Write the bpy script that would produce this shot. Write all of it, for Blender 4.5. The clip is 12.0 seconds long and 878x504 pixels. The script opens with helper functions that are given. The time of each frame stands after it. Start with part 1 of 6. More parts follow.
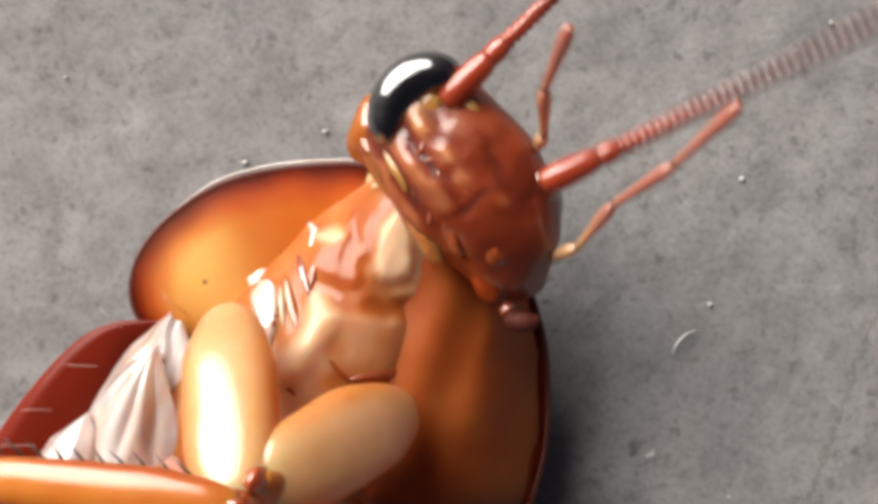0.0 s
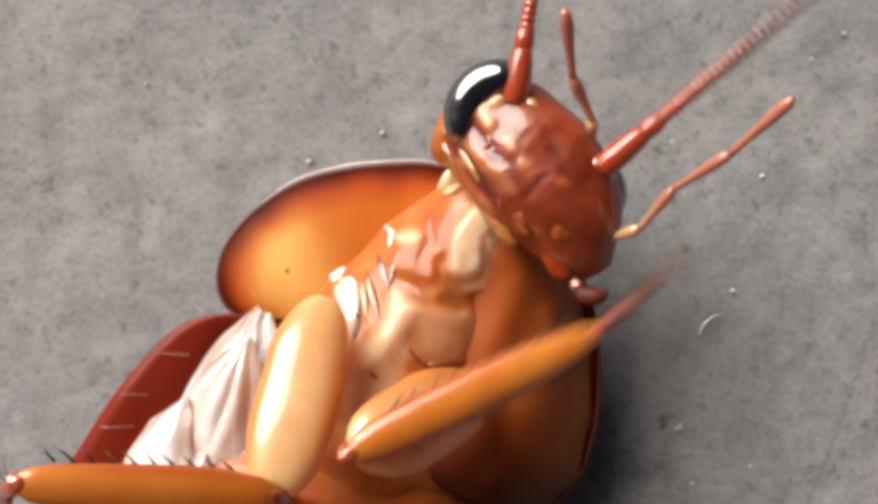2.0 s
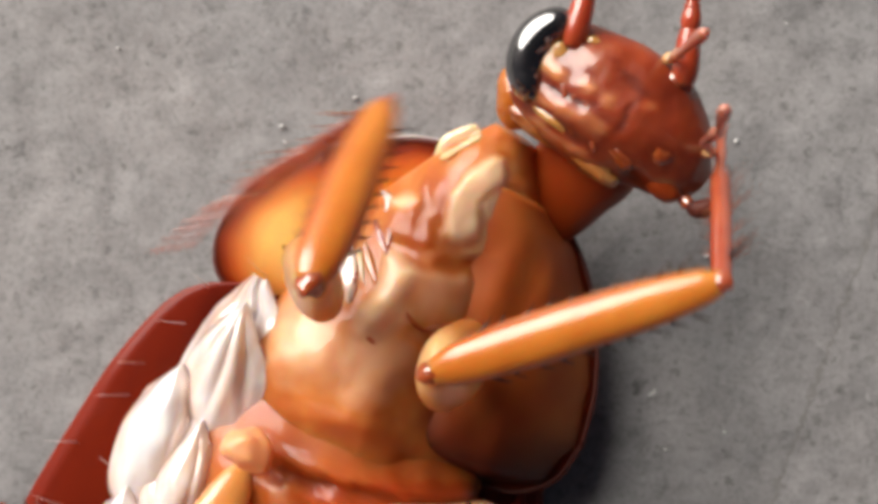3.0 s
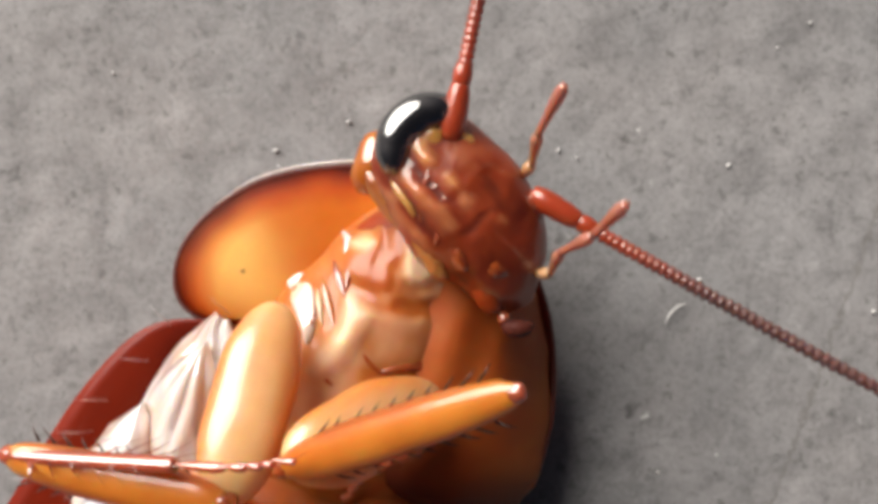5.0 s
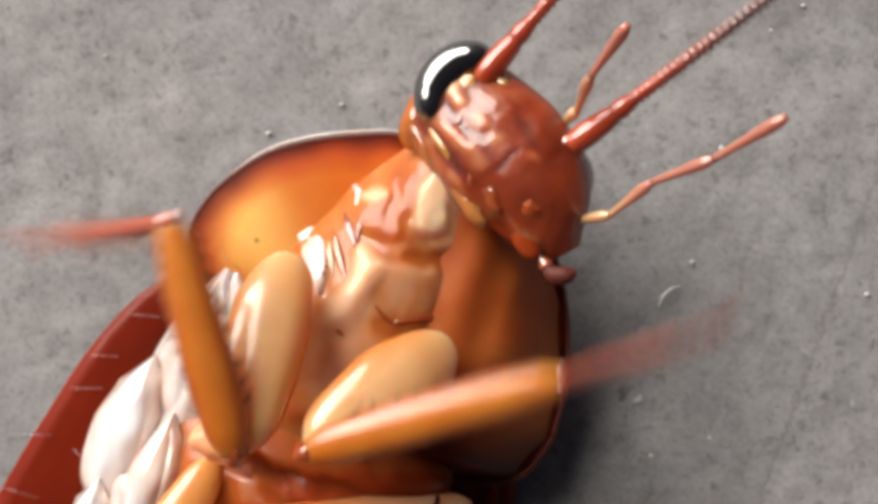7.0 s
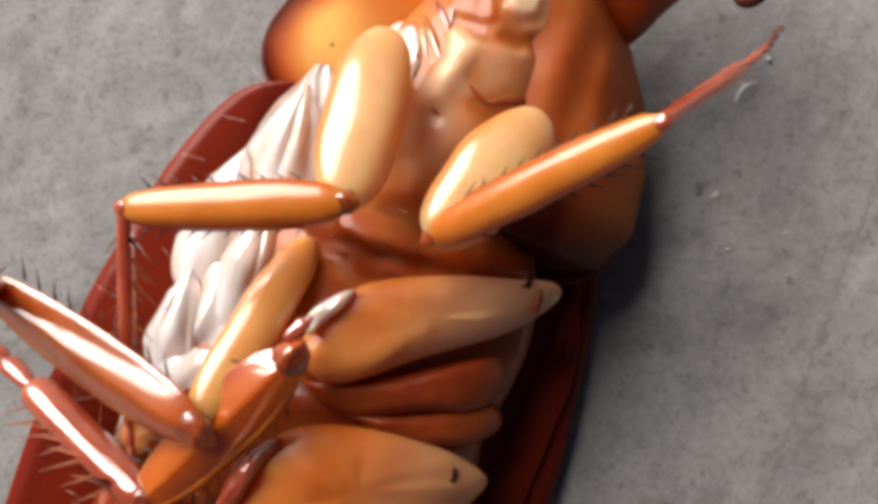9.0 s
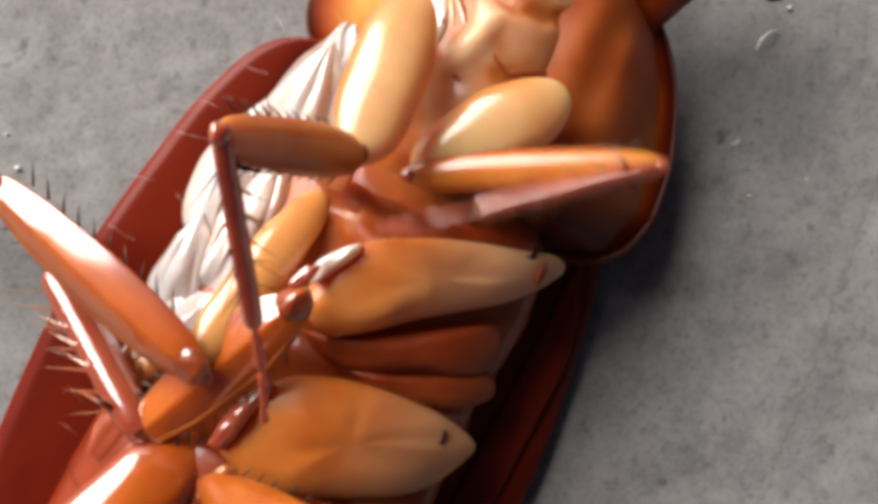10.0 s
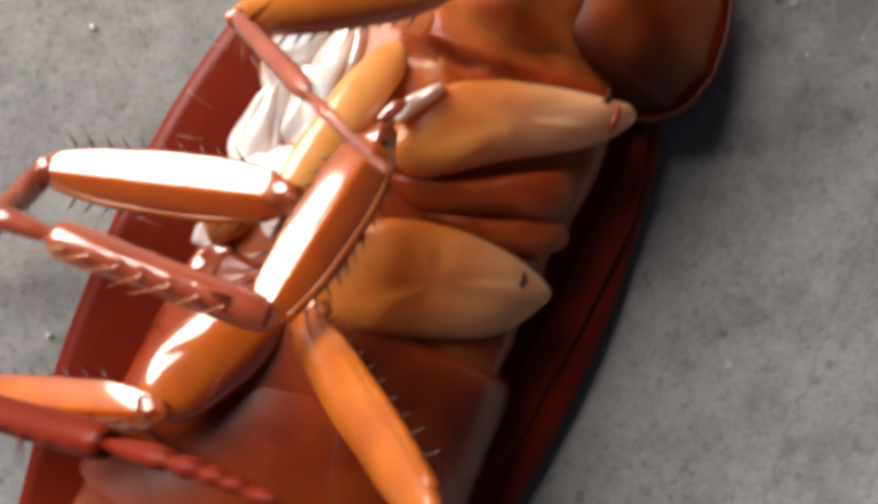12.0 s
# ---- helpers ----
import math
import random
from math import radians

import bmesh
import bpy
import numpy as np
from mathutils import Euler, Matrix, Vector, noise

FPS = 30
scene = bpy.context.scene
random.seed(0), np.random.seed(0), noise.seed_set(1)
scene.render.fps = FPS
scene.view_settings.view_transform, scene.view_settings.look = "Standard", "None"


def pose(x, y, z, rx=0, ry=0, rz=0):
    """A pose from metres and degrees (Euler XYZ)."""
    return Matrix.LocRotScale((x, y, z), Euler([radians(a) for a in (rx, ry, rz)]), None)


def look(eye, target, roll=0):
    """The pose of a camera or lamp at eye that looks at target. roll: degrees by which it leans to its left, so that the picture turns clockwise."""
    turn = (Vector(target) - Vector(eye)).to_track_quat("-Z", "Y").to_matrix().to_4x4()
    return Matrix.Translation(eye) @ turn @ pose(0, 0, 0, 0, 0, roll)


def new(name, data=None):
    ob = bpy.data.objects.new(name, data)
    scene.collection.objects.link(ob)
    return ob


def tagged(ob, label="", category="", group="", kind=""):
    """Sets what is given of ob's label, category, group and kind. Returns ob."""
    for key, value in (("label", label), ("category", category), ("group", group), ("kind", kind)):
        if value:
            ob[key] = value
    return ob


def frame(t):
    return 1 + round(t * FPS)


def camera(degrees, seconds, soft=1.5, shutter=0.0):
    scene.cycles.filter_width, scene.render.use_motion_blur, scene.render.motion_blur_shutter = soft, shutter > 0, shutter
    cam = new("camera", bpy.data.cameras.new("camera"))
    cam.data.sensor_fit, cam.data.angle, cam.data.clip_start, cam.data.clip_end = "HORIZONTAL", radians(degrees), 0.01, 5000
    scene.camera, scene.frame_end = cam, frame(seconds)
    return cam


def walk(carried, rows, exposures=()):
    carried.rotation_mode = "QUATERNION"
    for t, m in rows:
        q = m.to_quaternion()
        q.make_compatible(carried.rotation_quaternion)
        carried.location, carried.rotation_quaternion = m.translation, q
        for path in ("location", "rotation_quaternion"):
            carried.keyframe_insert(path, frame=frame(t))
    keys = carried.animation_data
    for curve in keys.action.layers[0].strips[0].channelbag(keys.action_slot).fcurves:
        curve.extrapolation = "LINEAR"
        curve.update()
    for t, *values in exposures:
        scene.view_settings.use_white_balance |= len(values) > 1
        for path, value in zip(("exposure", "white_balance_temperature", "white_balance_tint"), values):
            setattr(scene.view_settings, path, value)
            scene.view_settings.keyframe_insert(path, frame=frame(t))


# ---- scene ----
S = 0.001  # everything below is drawn in millimetres


def mm(x, y, z, rx=0, ry=0, rz=0):
    return pose(x * S, y * S, z * S, rx, ry, rz)


# ---- camera ----
EXPO = 0.42
cam = camera(47.7, 12.0, soft=4.5, shutter=0.6)
walk(cam, [
    (0, mm(0.10, 0.70, 25.50)), (0.5, mm(0.11, 0.51, 25.60)), (1, mm(0.34, -0.49, 25.40)), (1.5, mm(-0.50, 0.95, 27.05)),
    (2, mm(-1.23, 0.44, 28.00)), (2.5, mm(-0.82, -0.02, 28.00)), (3, mm(-0.47, -0.54, 27.90)), (3.2, mm(-0.37, -0.35, 27.90)),
    (4.8, mm(-0.32, -0.09, 28.00)), (5, mm(-0.28, 0.13, 28.00)), (5.5, mm(-0.49, 1.44, 28.00)), (6, mm(-0.05, 0.51, 28.00)),
    (6.5, mm(0.00, 0.00, 28.00)), (7, mm(-0.08, -0.36, 28.00)), (7.5, mm(-0.46, -1.42, 28.00)), (7.7, mm(-0.82, -2.46, 28.00)),
    (9.3, mm(-2.40, -6.49, 28.50)), (9.5, mm(-2.20, -6.70, 28.60)), (10, mm(-3.04, -7.70, 28.60)), (10.5, mm(-3.49, -8.81, 28.60)),
    (11, mm(-3.90, -9.15, 28.85)), (11.5, mm(-4.37, -9.70, 29.10)), (11.7, mm(-4.61, -10.59, 29.98)), (12, mm(-4.97, -11.93, 29.30)),
], exposures=[(0, EXPO), (7.5, EXPO), (9.5, 0.02 + EXPO), (12, 0.02 + EXPO)])

# ---- daylight: a broad bright sky low over one side ----
SUN_TURN, SUN_RISE = 138.0, 31.0
world = bpy.data.worlds.new("sky")
scene.world = world
world.use_nodes = True
wn = world.node_tree
sky = wn.nodes.new("ShaderNodeTexSky")
sky.sky_type, sky.sun_disc = "NISHITA", False
sky.air_density, sky.dust_density, sky.ozone_density = 0.25, 6.0, 0.0
sky.sun_elevation, sky.sun_rotation = radians(SUN_RISE), radians(SUN_TURN - 180)
wn.links.new(sky.outputs[0], wn.nodes["Background"].inputs[0])
wn.nodes["Background"].inputs[1].default_value = 0.026
sun = new("sun", bpy.data.lights.new("sun", "SUN"))
sun.data.energy, sun.data.angle, sun.data.color = 5.2, radians(54), (1.0, 0.95, 0.88)
toward = Vector((-0.67 * math.cos(radians(SUN_RISE)), 0.742 * math.cos(radians(SUN_RISE)), math.sin(radians(SUN_RISE))))
sun.matrix_world = look(toward * 2, (0, 0, 0))


# ---- materials ----
def nodes_of(name):
    m = bpy.data.materials.new(name)
    m.use_nodes = True
    return m, m.node_tree.nodes, m.node_tree.links, m.node_tree.nodes["Principled BSDF"]


def noise_at(nodes, links, scale, detail=4.0, rough=0.6, vec=None):
    n = nodes.new("ShaderNodeTexNoise")
    n.inputs["Scale"].default_value, n.inputs["Detail"].default_value, n.inputs["Roughness"].default_value = scale, detail, rough
    if vec is not None:
        links.new(vec, n.inputs["Vector"])
    return n


def ramp(nodes, links, source, stops):
    r = nodes.new("ShaderNodeValToRGB")
    while len(r.color_ramp.elements) < len(stops):
        r.color_ramp.elements.new(0.5)
    for e, (p, c) in zip(r.color_ramp.elements, stops):
        e.position = p
        e.color = (*c, 1) if not isinstance(c, (int, float)) else (c, c, c, 1)
    links.new(source, r.inputs[0])
    return r


def mixed(nodes, links, kind, fac, a, b):
    m = nodes.new("ShaderNodeMix")
    m.data_type, m.blend_type = "RGBA", kind
    for i, v in ((0, fac), (6, a), (7, b)):
        if isinstance(v, (int, float)):
            m.inputs[i].default_value = v
        elif isinstance(v, tuple):
            m.inputs[i].default_value = (*v, 1)
        else:
            links.new(v, m.inputs[i])
    return m.outputs[2]


def in_mm(nodes, links):
    co = nodes.new("ShaderNodeTexCoord")
    mp = nodes.new("ShaderNodeMapping")
    mp.inputs["Scale"].default_value = (1000, 1000, 1000)
    links.new(co.outputs["Object"], mp.inputs["Vector"])
    return mp.outputs[0]


def chitin(name, dark, light, coat=0.7, rough=0.32, sub=0.35, blotch=0.35, bump=0.15, stretch=(1, 1, 1), thin=0.2, tip=None, wrinkle=0.0, edge=None, gloss=0.08):
    """Insect shell: pigment blotches and fine grain, some light carried inside, a clear glossy skin."""
    m, nodes, links, p = nodes_of(name)
    v = in_mm(nodes, links)
    mp = nodes.new("ShaderNodeMapping")
    mp.inputs["Scale"].default_value = stretch
    links.new(v, mp.inputs["Vector"])
    big = noise_at(nodes, links, blotch, 3, 0.55, mp.outputs[0])
    fine = noise_at(nodes, links, 6.0, 5, 0.7, mp.outputs[0])
    col = ramp(nodes, links, big.outputs[0], [(0.33, dark), (0.62, light)])
    grain = ramp(nodes, links, fine.outputs[0], [(0.25, 0.72), (0.7, 1.0)])
    c = mixed(nodes, links, "MULTIPLY", 0.1, col.outputs[0], grain.outputs[0])
    if tip:  # another tint towards the limb's far end; on the flank skin, painted shade
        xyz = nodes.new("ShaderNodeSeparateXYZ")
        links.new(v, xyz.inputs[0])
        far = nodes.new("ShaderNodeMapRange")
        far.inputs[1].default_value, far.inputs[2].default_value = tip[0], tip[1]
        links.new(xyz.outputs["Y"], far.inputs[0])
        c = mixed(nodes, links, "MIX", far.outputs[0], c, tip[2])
    if edge:  # another tint along both sides of a limb
        xyz = nodes.new("ShaderNodeSeparateXYZ")
        links.new(v, xyz.inputs[0])
        out = nodes.new("ShaderNodeMath")
        out.operation = "ABSOLUTE"
        links.new(xyz.outputs["X"], out.inputs[0])
        side = nodes.new("ShaderNodeMapRange")
        side.interpolation_type = "SMOOTHSTEP"
        side.inputs[1].default_value, side.inputs[2].default_value, side.inputs[4].default_value = edge[0], edge[1], 0.85
        links.new(out.outputs[0], side.inputs[0])
        c = mixed(nodes, links, "MIX", side.outputs[0], c, edge[2])
    links.new(c, p.inputs["Base Color"])
    if thin:
        tr = nodes.new("ShaderNodeBsdfTranslucent")
        links.new(c, tr.inputs["Color"])
        mx = nodes.new("ShaderNodeMixShader")
        mx.inputs[0].default_value = thin
        links.new(p.outputs[0], mx.inputs[1])
        links.new(tr.outputs[0], mx.inputs[2])
        links.new(mx.outputs[0], nodes["Material Output"].inputs["Surface"])
    rr = ramp(nodes, links, fine.outputs[0], [(0.3, rough * 0.9), (0.75, rough * 1.15)])
    links.new(rr.outputs[0], p.inputs["Roughness"])
    p.inputs["IOR"].default_value = 1.45
    p.inputs["Subsurface Weight"].default_value = sub
    p.inputs["Subsurface Radius"].default_value = (1.0, 0.42, 0.15)
    p.inputs["Subsurface Scale"].default_value = 0.0009
    p.inputs["Coat Weight"].default_value, p.inputs["Coat Roughness"].default_value = coat, gloss
    p.inputs["Coat IOR"].default_value = 2.2
    bp = nodes.new("ShaderNodeBump")
    bp.inputs["Strength"].default_value, bp.inputs["Distance"].default_value = bump, 0.00006
    links.new(fine.outputs[0], bp.inputs["Height"])
    if wrinkle:
        folds = noise_at(nodes, links, 3.2, 2, 0.5, mp.outputs[0])
        bw = nodes.new("ShaderNodeBump")
        bw.inputs["Strength"].default_value, bw.inputs["Distance"].default_value = wrinkle, 0.0003
        links.new(folds.outputs[0], bw.inputs["Height"])
        links.new(bw.outputs[0], bp.inputs["Normal"])
    links.new(bp.outputs[0], p.inputs["Normal"])
    return m


def shield_chitin():
    """Amber plate: honey-yellow windows that paint light shining through; pigment redder towards the neck, dark brown
    at its rim.
    """
    m = chitin("shield_amber", (0.62, 0.15, 0.012), (0.76, 0.22, 0.022), coat=0.0, rough=0.5, sub=0.7, blotch=0.3, thin=0.4, gloss=0.2)
    nodes, links, p = m.node_tree.nodes, m.node_tree.links, m.node_tree.nodes["Principled BSDF"]
    old = p.inputs["Base Color"].links[0].from_socket
    painted_glow = nodes.new("ShaderNodeAttribute")
    painted_glow.attribute_name = "painted_glow"
    c = mixed(nodes, links, "MIX", painted_glow.outputs["Fac"], old, (0.97, 0.60, 0.17))
    at = nodes.new("ShaderNodeAttribute")
    at.attribute_name = "rimward"
    rim = ramp(nodes, links, at.outputs["Fac"], [(0.74, (1.0, 1.0, 1.0)), (0.84, (0.8, 0.5, 0.4)), (0.92, (0.34, 0.12, 0.09)), (0.97, (0.11, 0.03, 0.02))])
    c = mixed(nodes, links, "MULTIPLY", 1.0, c, rim.outputs[0])
    dots = nodes.new("ShaderNodeTexVoronoi")  # a few brown pores
    dots.inputs["Scale"].default_value = 1.6
    links.new(in_mm(nodes, links), dots.inputs["Vector"])
    pick = ramp(nodes, links, dots.outputs["Color"], [(0.72, 0.0), (0.78, 0.75)])
    pore = ramp(nodes, links, dots.outputs["Distance"], [(0.06, 1.0), (0.14, 0.0)])
    c = mixed(nodes, links, "MIX", mixed(nodes, links, "MULTIPLY", 1.0, pick.outputs[0], pore.outputs[0]), c, (0.22, 0.05, 0.01))
    links.new(c, p.inputs["Base Color"])
    links.new(c, nodes["Translucent BSDF"].inputs["Color"])
    return m


def soft_skin(name, dark, light, pale, deep, coat, wrinkle):
    """Soft underside: tan, with pale plates and rusty hollows, as its pale attribute sets them."""
    m = chitin(name, dark, light, coat=coat, rough=0.38, sub=0.7, blotch=0.5, stretch=(1, 0.8, 1), wrinkle=wrinkle)
    nodes, links, p = m.node_tree.nodes, m.node_tree.links, m.node_tree.nodes["Principled BSDF"]
    at = nodes.new("ShaderNodeAttribute")
    at.attribute_name = "pale"
    old = p.inputs["Base Color"].links[0].from_socket
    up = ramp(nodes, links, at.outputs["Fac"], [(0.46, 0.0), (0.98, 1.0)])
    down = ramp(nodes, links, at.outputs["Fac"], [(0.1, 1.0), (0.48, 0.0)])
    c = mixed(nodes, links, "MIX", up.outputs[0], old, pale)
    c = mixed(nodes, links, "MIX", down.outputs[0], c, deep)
    links.new(c, p.inputs["Base Color"])
    links.new(c, nodes["Translucent BSDF"].inputs["Color"])
    return m


def concrete():
    m, nodes, links, p = nodes_of("concrete")
    v = in_mm(nodes, links)
    wide = noise_at(nodes, links, 0.11, 4, 0.6, v)
    mid = noise_at(nodes, links, 0.55, 5, 0.7, v)
    grainy = noise_at(nodes, links, 2.0, 4, 0.7, v)
    fine = noise_at(nodes, links, 7.0, 3, 0.7, v)
    base = ramp(nodes, links, mid.outputs[0], [(0.26, (0.195, 0.189, 0.194)), (0.5, (0.275, 0.268, 0.275)), (0.75, (0.336, 0.328, 0.338))])
    tone = ramp(nodes, links, wide.outputs["Color"], [(0.3, (0.80, 0.82, 0.82)), (0.7, (1.06, 1.03, 1.0))])
    c = mixed(nodes, links, "MULTIPLY", 1.0, base.outputs[0], tone.outputs[0])
    smudge = ramp(nodes, links, grainy.outputs[0], [(0.30, 0.55), (0.42, 0.95), (0.6, 1.0), (0.74, 1.18)])
    c = mixed(nodes, links, "MULTIPLY", 0.85, c, smudge.outputs[0])
    sand = ramp(nodes, links, fine.outputs[0], [(0.33, 0.7), (0.5, 1.0), (0.68, 1.17)])
    c = mixed(nodes, links, "MULTIPLY", 0.7, c, sand.outputs[0])
    # uneven dark pin holes, in loose swarms
    bend = nodes.new("ShaderNodeVectorMath")
    bend.operation = "MULTIPLY_ADD"
    links.new(grainy.outputs["Color"], bend.inputs[0])
    bend.inputs[1].default_value = (0.9, 0.9, 0)
    links.new(v, bend.inputs[2])
    for scale, low, high, near, edge, dark in ((0.8, 0.60, 0.68, 0.04, 0.15, (0.10, 0.096, 0.093)), (1.7, 0.58, 0.66, 0.06, 0.24, (0.13, 0.127, 0.124)), (2.9, 0.6, 0.68, 0.1, 0.32, (0.16, 0.156, 0.152))):
        vo = nodes.new("ShaderNodeTexVoronoi")
        vo.inputs["Scale"].default_value = scale
        links.new(bend.outputs[0], vo.inputs["Vector"])
        pick = ramp(nodes, links, vo.outputs["Color"], [(low, 0.0), (high, 0.85)])
        hole = ramp(nodes, links, vo.outputs["Distance"], [(near, 1.0), (edge, 0.0)])
        c = mixed(nodes, links, "MIX", mixed(nodes, links, "MULTIPLY", 1.0, pick.outputs[0], hole.outputs[0]), c, dark)
    # pale sand grains
    vw = nodes.new("ShaderNodeTexVoronoi")
    vw.inputs["Scale"].default_value = 0.75
    links.new(bend.outputs[0], vw.inputs["Vector"])
    pickw = ramp(nodes, links, vw.outputs["Color"], [(0.66, 0.0), (0.72, 0.9)])
    dot = ramp(nodes, links, vw.outputs["Distance"], [(0.03, 1.0), (0.09, 0.0)])
    c = mixed(nodes, links, "MIX", mixed(nodes, links, "MULTIPLY", 1.0, pickw.outputs[0], dot.outputs[0]), c, (0.62, 0.61, 0.6))
    # a hairline crack that wanders across
    xyz = nodes.new("ShaderNodeSeparateXYZ")
    links.new(bend.outputs[0], xyz.inputs[0])

    def sums(op, a, b):
        n = nodes.new("ShaderNodeMath")
        n.operation = op
        for i, q in enumerate((a, b)):
            if isinstance(q, (int, float)):
                n.inputs[i].default_value = q
            else:
                links.new(q, n.inputs[i])
        return n.outputs[0]

    line = sums("ABSOLUTE", sums("SUBTRACT", sums("SUBTRACT", xyz.outputs["X"], sums("MULTIPLY", xyz.outputs["Y"], 0.36)), 11.95), 0)
    crack = ramp(nodes, links, line, [(0.02, 0.65), (0.09, 0.0)])
    c = mixed(nodes, links, "MIX", crack.outputs[0], c, (0.17, 0.16, 0.15))
    links.new(c, p.inputs["Base Color"])
    p.inputs["Roughness"].default_value = 0.8
    bp = nodes.new("ShaderNodeBump")
    bp.inputs["Strength"].default_value, bp.inputs["Distance"].default_value = 0.35, 0.00012
    h = mixed(nodes, links, "MULTIPLY", 0.7, grainy.outputs[0], fine.outputs[0])
    links.new(h, bp.inputs["Height"])
    links.new(bp.outputs[0], p.inputs["Normal"])
    return m


def plain(name, color, rough=0.4, coat=0.0):
    m, nodes, links, p = nodes_of(name)
    n = noise_at(nodes, links, 3.0, 4, 0.6, in_mm(nodes, links))
    r = ramp(nodes, links, n.outputs[0], [(0.3, tuple(q * 0.7 for q in color)), (0.7, color)])
    links.new(r.outputs[0], p.inputs["Base Color"])
    p.inputs["Roughness"].default_value = rough
    if coat == 1.0:
        p.inputs["IOR"].default_value, p.inputs["Coat IOR"].default_value = 1.9, 2.0
    p.inputs["Coat Weight"].default_value, p.inputs["Coat Roughness"].default_value = coat, 0.06
    return m


CONCRETE = concrete()
SHIELD = shield_chitin()
AMBER = chitin("amber_shell", (0.52, 0.085, 0.006), (0.71, 0.165, 0.012), coat=1.0, rough=0.3, sub=0.45, edge=(0.35, 0.8, (0.34, 0.045, 0.006)), gloss=0.11)
SATIN = chitin("satin_amber_shell", (0.56, 0.14, 0.010), (0.72, 0.26, 0.035), coat=0.4, rough=0.34, sub=0.55, edge=(0.2, 0.55, (0.42, 0.075, 0.008)), gloss=0.14)
HONEY = chitin("honey_shell", (0.78, 0.41, 0.15), (0.89, 0.59, 0.29), coat=0.6, rough=0.3, sub=0.8, blotch=0.4, bump=0.02, thin=0.3, edge=(0.38, 0.95, (0.70, 0.24, 0.035)), gloss=0.2)
CREAM = chitin("cream_shell", (0.74, 0.46, 0.24), (0.90, 0.70, 0.46), coat=0.5, rough=0.32, sub=0.5, blotch=0.7, wrinkle=0.15, gloss=0.15)
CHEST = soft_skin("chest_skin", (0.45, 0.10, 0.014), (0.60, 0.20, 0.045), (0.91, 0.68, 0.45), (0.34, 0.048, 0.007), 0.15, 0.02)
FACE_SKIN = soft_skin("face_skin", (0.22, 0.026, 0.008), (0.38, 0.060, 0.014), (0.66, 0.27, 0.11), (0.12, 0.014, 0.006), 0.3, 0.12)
HIP = chitin("tan_hip_shell", (0.70, 0.19, 0.030), (0.80, 0.30, 0.07), coat=0.1, rough=0.36, sub=0.6, blotch=0.45, bump=0.06, gloss=0.2, wrinkle=0.05, thin=0.3, edge=(0.3, 2.8, (0.82, 0.46, 0.26)))
HAZEL = chitin("hazel_hip_shell", (0.66, 0.155, 0.016), (0.78, 0.25, 0.045), coat=0.12, rough=0.38, sub=0.6, blotch=0.4, bump=0.06, gloss=0.2, wrinkle=0.05, thin=0.3, edge=(0.6, 3.4, (0.78, 0.39, 0.19)))
# amber darkened to paint shade on femur_rh; the keels share this darker shell
SHADE_AND_KEEL = chitin("shade_and_keel_amber", (0.36, 0.066, 0.004), (0.54, 0.145, 0.010), coat=0.2, rough=0.38, sub=0.4)
UMBER = chitin("umber_skin", (0.32, 0.042, 0.007), (0.48, 0.085, 0.014), coat=0.05, rough=0.45, sub=0.5, blotch=0.5, wrinkle=0.12, gloss=0.2, thin=0.3)
TAN = chitin("tan_skin", (0.36, 0.085, 0.014), (0.66, 0.26, 0.07), coat=0.6, rough=0.34, sub=0.5, blotch=0.6, wrinkle=0.4)
RUST = chitin("rust_shell", (0.22, 0.028, 0.006), (0.45, 0.085, 0.013), coat=0.9, rough=0.28, blotch=0.7, wrinkle=0.4)
WINE = chitin("wine_shell", (0.11, 0.008, 0.003), (0.19, 0.016, 0.004), coat=0.04, rough=0.45, sub=0.15, stretch=(1, 0.25, 1), thin=0.06)
BROWN = chitin("brown_shell", (0.19, 0.018, 0.004), (0.34, 0.048, 0.007), coat=0.12, rough=0.3, sub=0.3, gloss=0.1)
ROSE = chitin("rose_shell", (0.34, 0.05, 0.020), (0.54, 0.12, 0.05), coat=1.0, rough=0.24)
WHIP = chitin("whip_shell", (0.40, 0.045, 0.014), (0.54, 0.085, 0.024), coat=0.5, rough=0.32, tip=(1.3, 4.2, (0.15, 0.072, 0.066)), gloss=0.16)
PALP = chitin("palp_shell", (0.64, 0.33, 0.16), (0.78, 0.48, 0.28), coat=0.6, rough=0.24, tip=(0.8, 2.4, (0.50, 0.19, 0.14)))
PEARL = chitin("pearl_membrane", (0.86, 0.58, 0.46), (0.96, 0.90, 0.86), coat=1.0, rough=0.2, sub=0.25, blotch=0.6, thin=0.15, stretch=(1.6, 0.5, 1), wrinkle=0.08, gloss=0.14)
RIM = chitin("rim_shell", (0.055, 0.008, 0.004), (0.09, 0.013, 0.005), coat=0.0, rough=0.6, sub=0.1, thin=0.0, gloss=0.25)
# tip: the shade at the flank's rear is painted in as dark brown
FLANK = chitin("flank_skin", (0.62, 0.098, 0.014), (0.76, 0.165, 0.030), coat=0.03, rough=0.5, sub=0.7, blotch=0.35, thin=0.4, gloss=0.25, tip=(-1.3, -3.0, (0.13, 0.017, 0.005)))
APRICOT = chitin("apricot_shell", (0.60, 0.22, 0.045), (0.80, 0.40, 0.12), coat=0.5, rough=0.32, sub=0.5, gloss=0.15)
GLASSY = chitin("glassy_amber_skin", (0.56, 0.15, 0.012), (0.74, 0.27, 0.035), coat=1.0, rough=0.22, sub=0.4, thin=0.4, wrinkle=0.1)
WINE.node_tree.nodes["Principled BSDF"].inputs["IOR"].default_value = 1.22
SHIELD.node_tree.nodes["Principled BSDF"].inputs["IOR"].default_value = 1.2
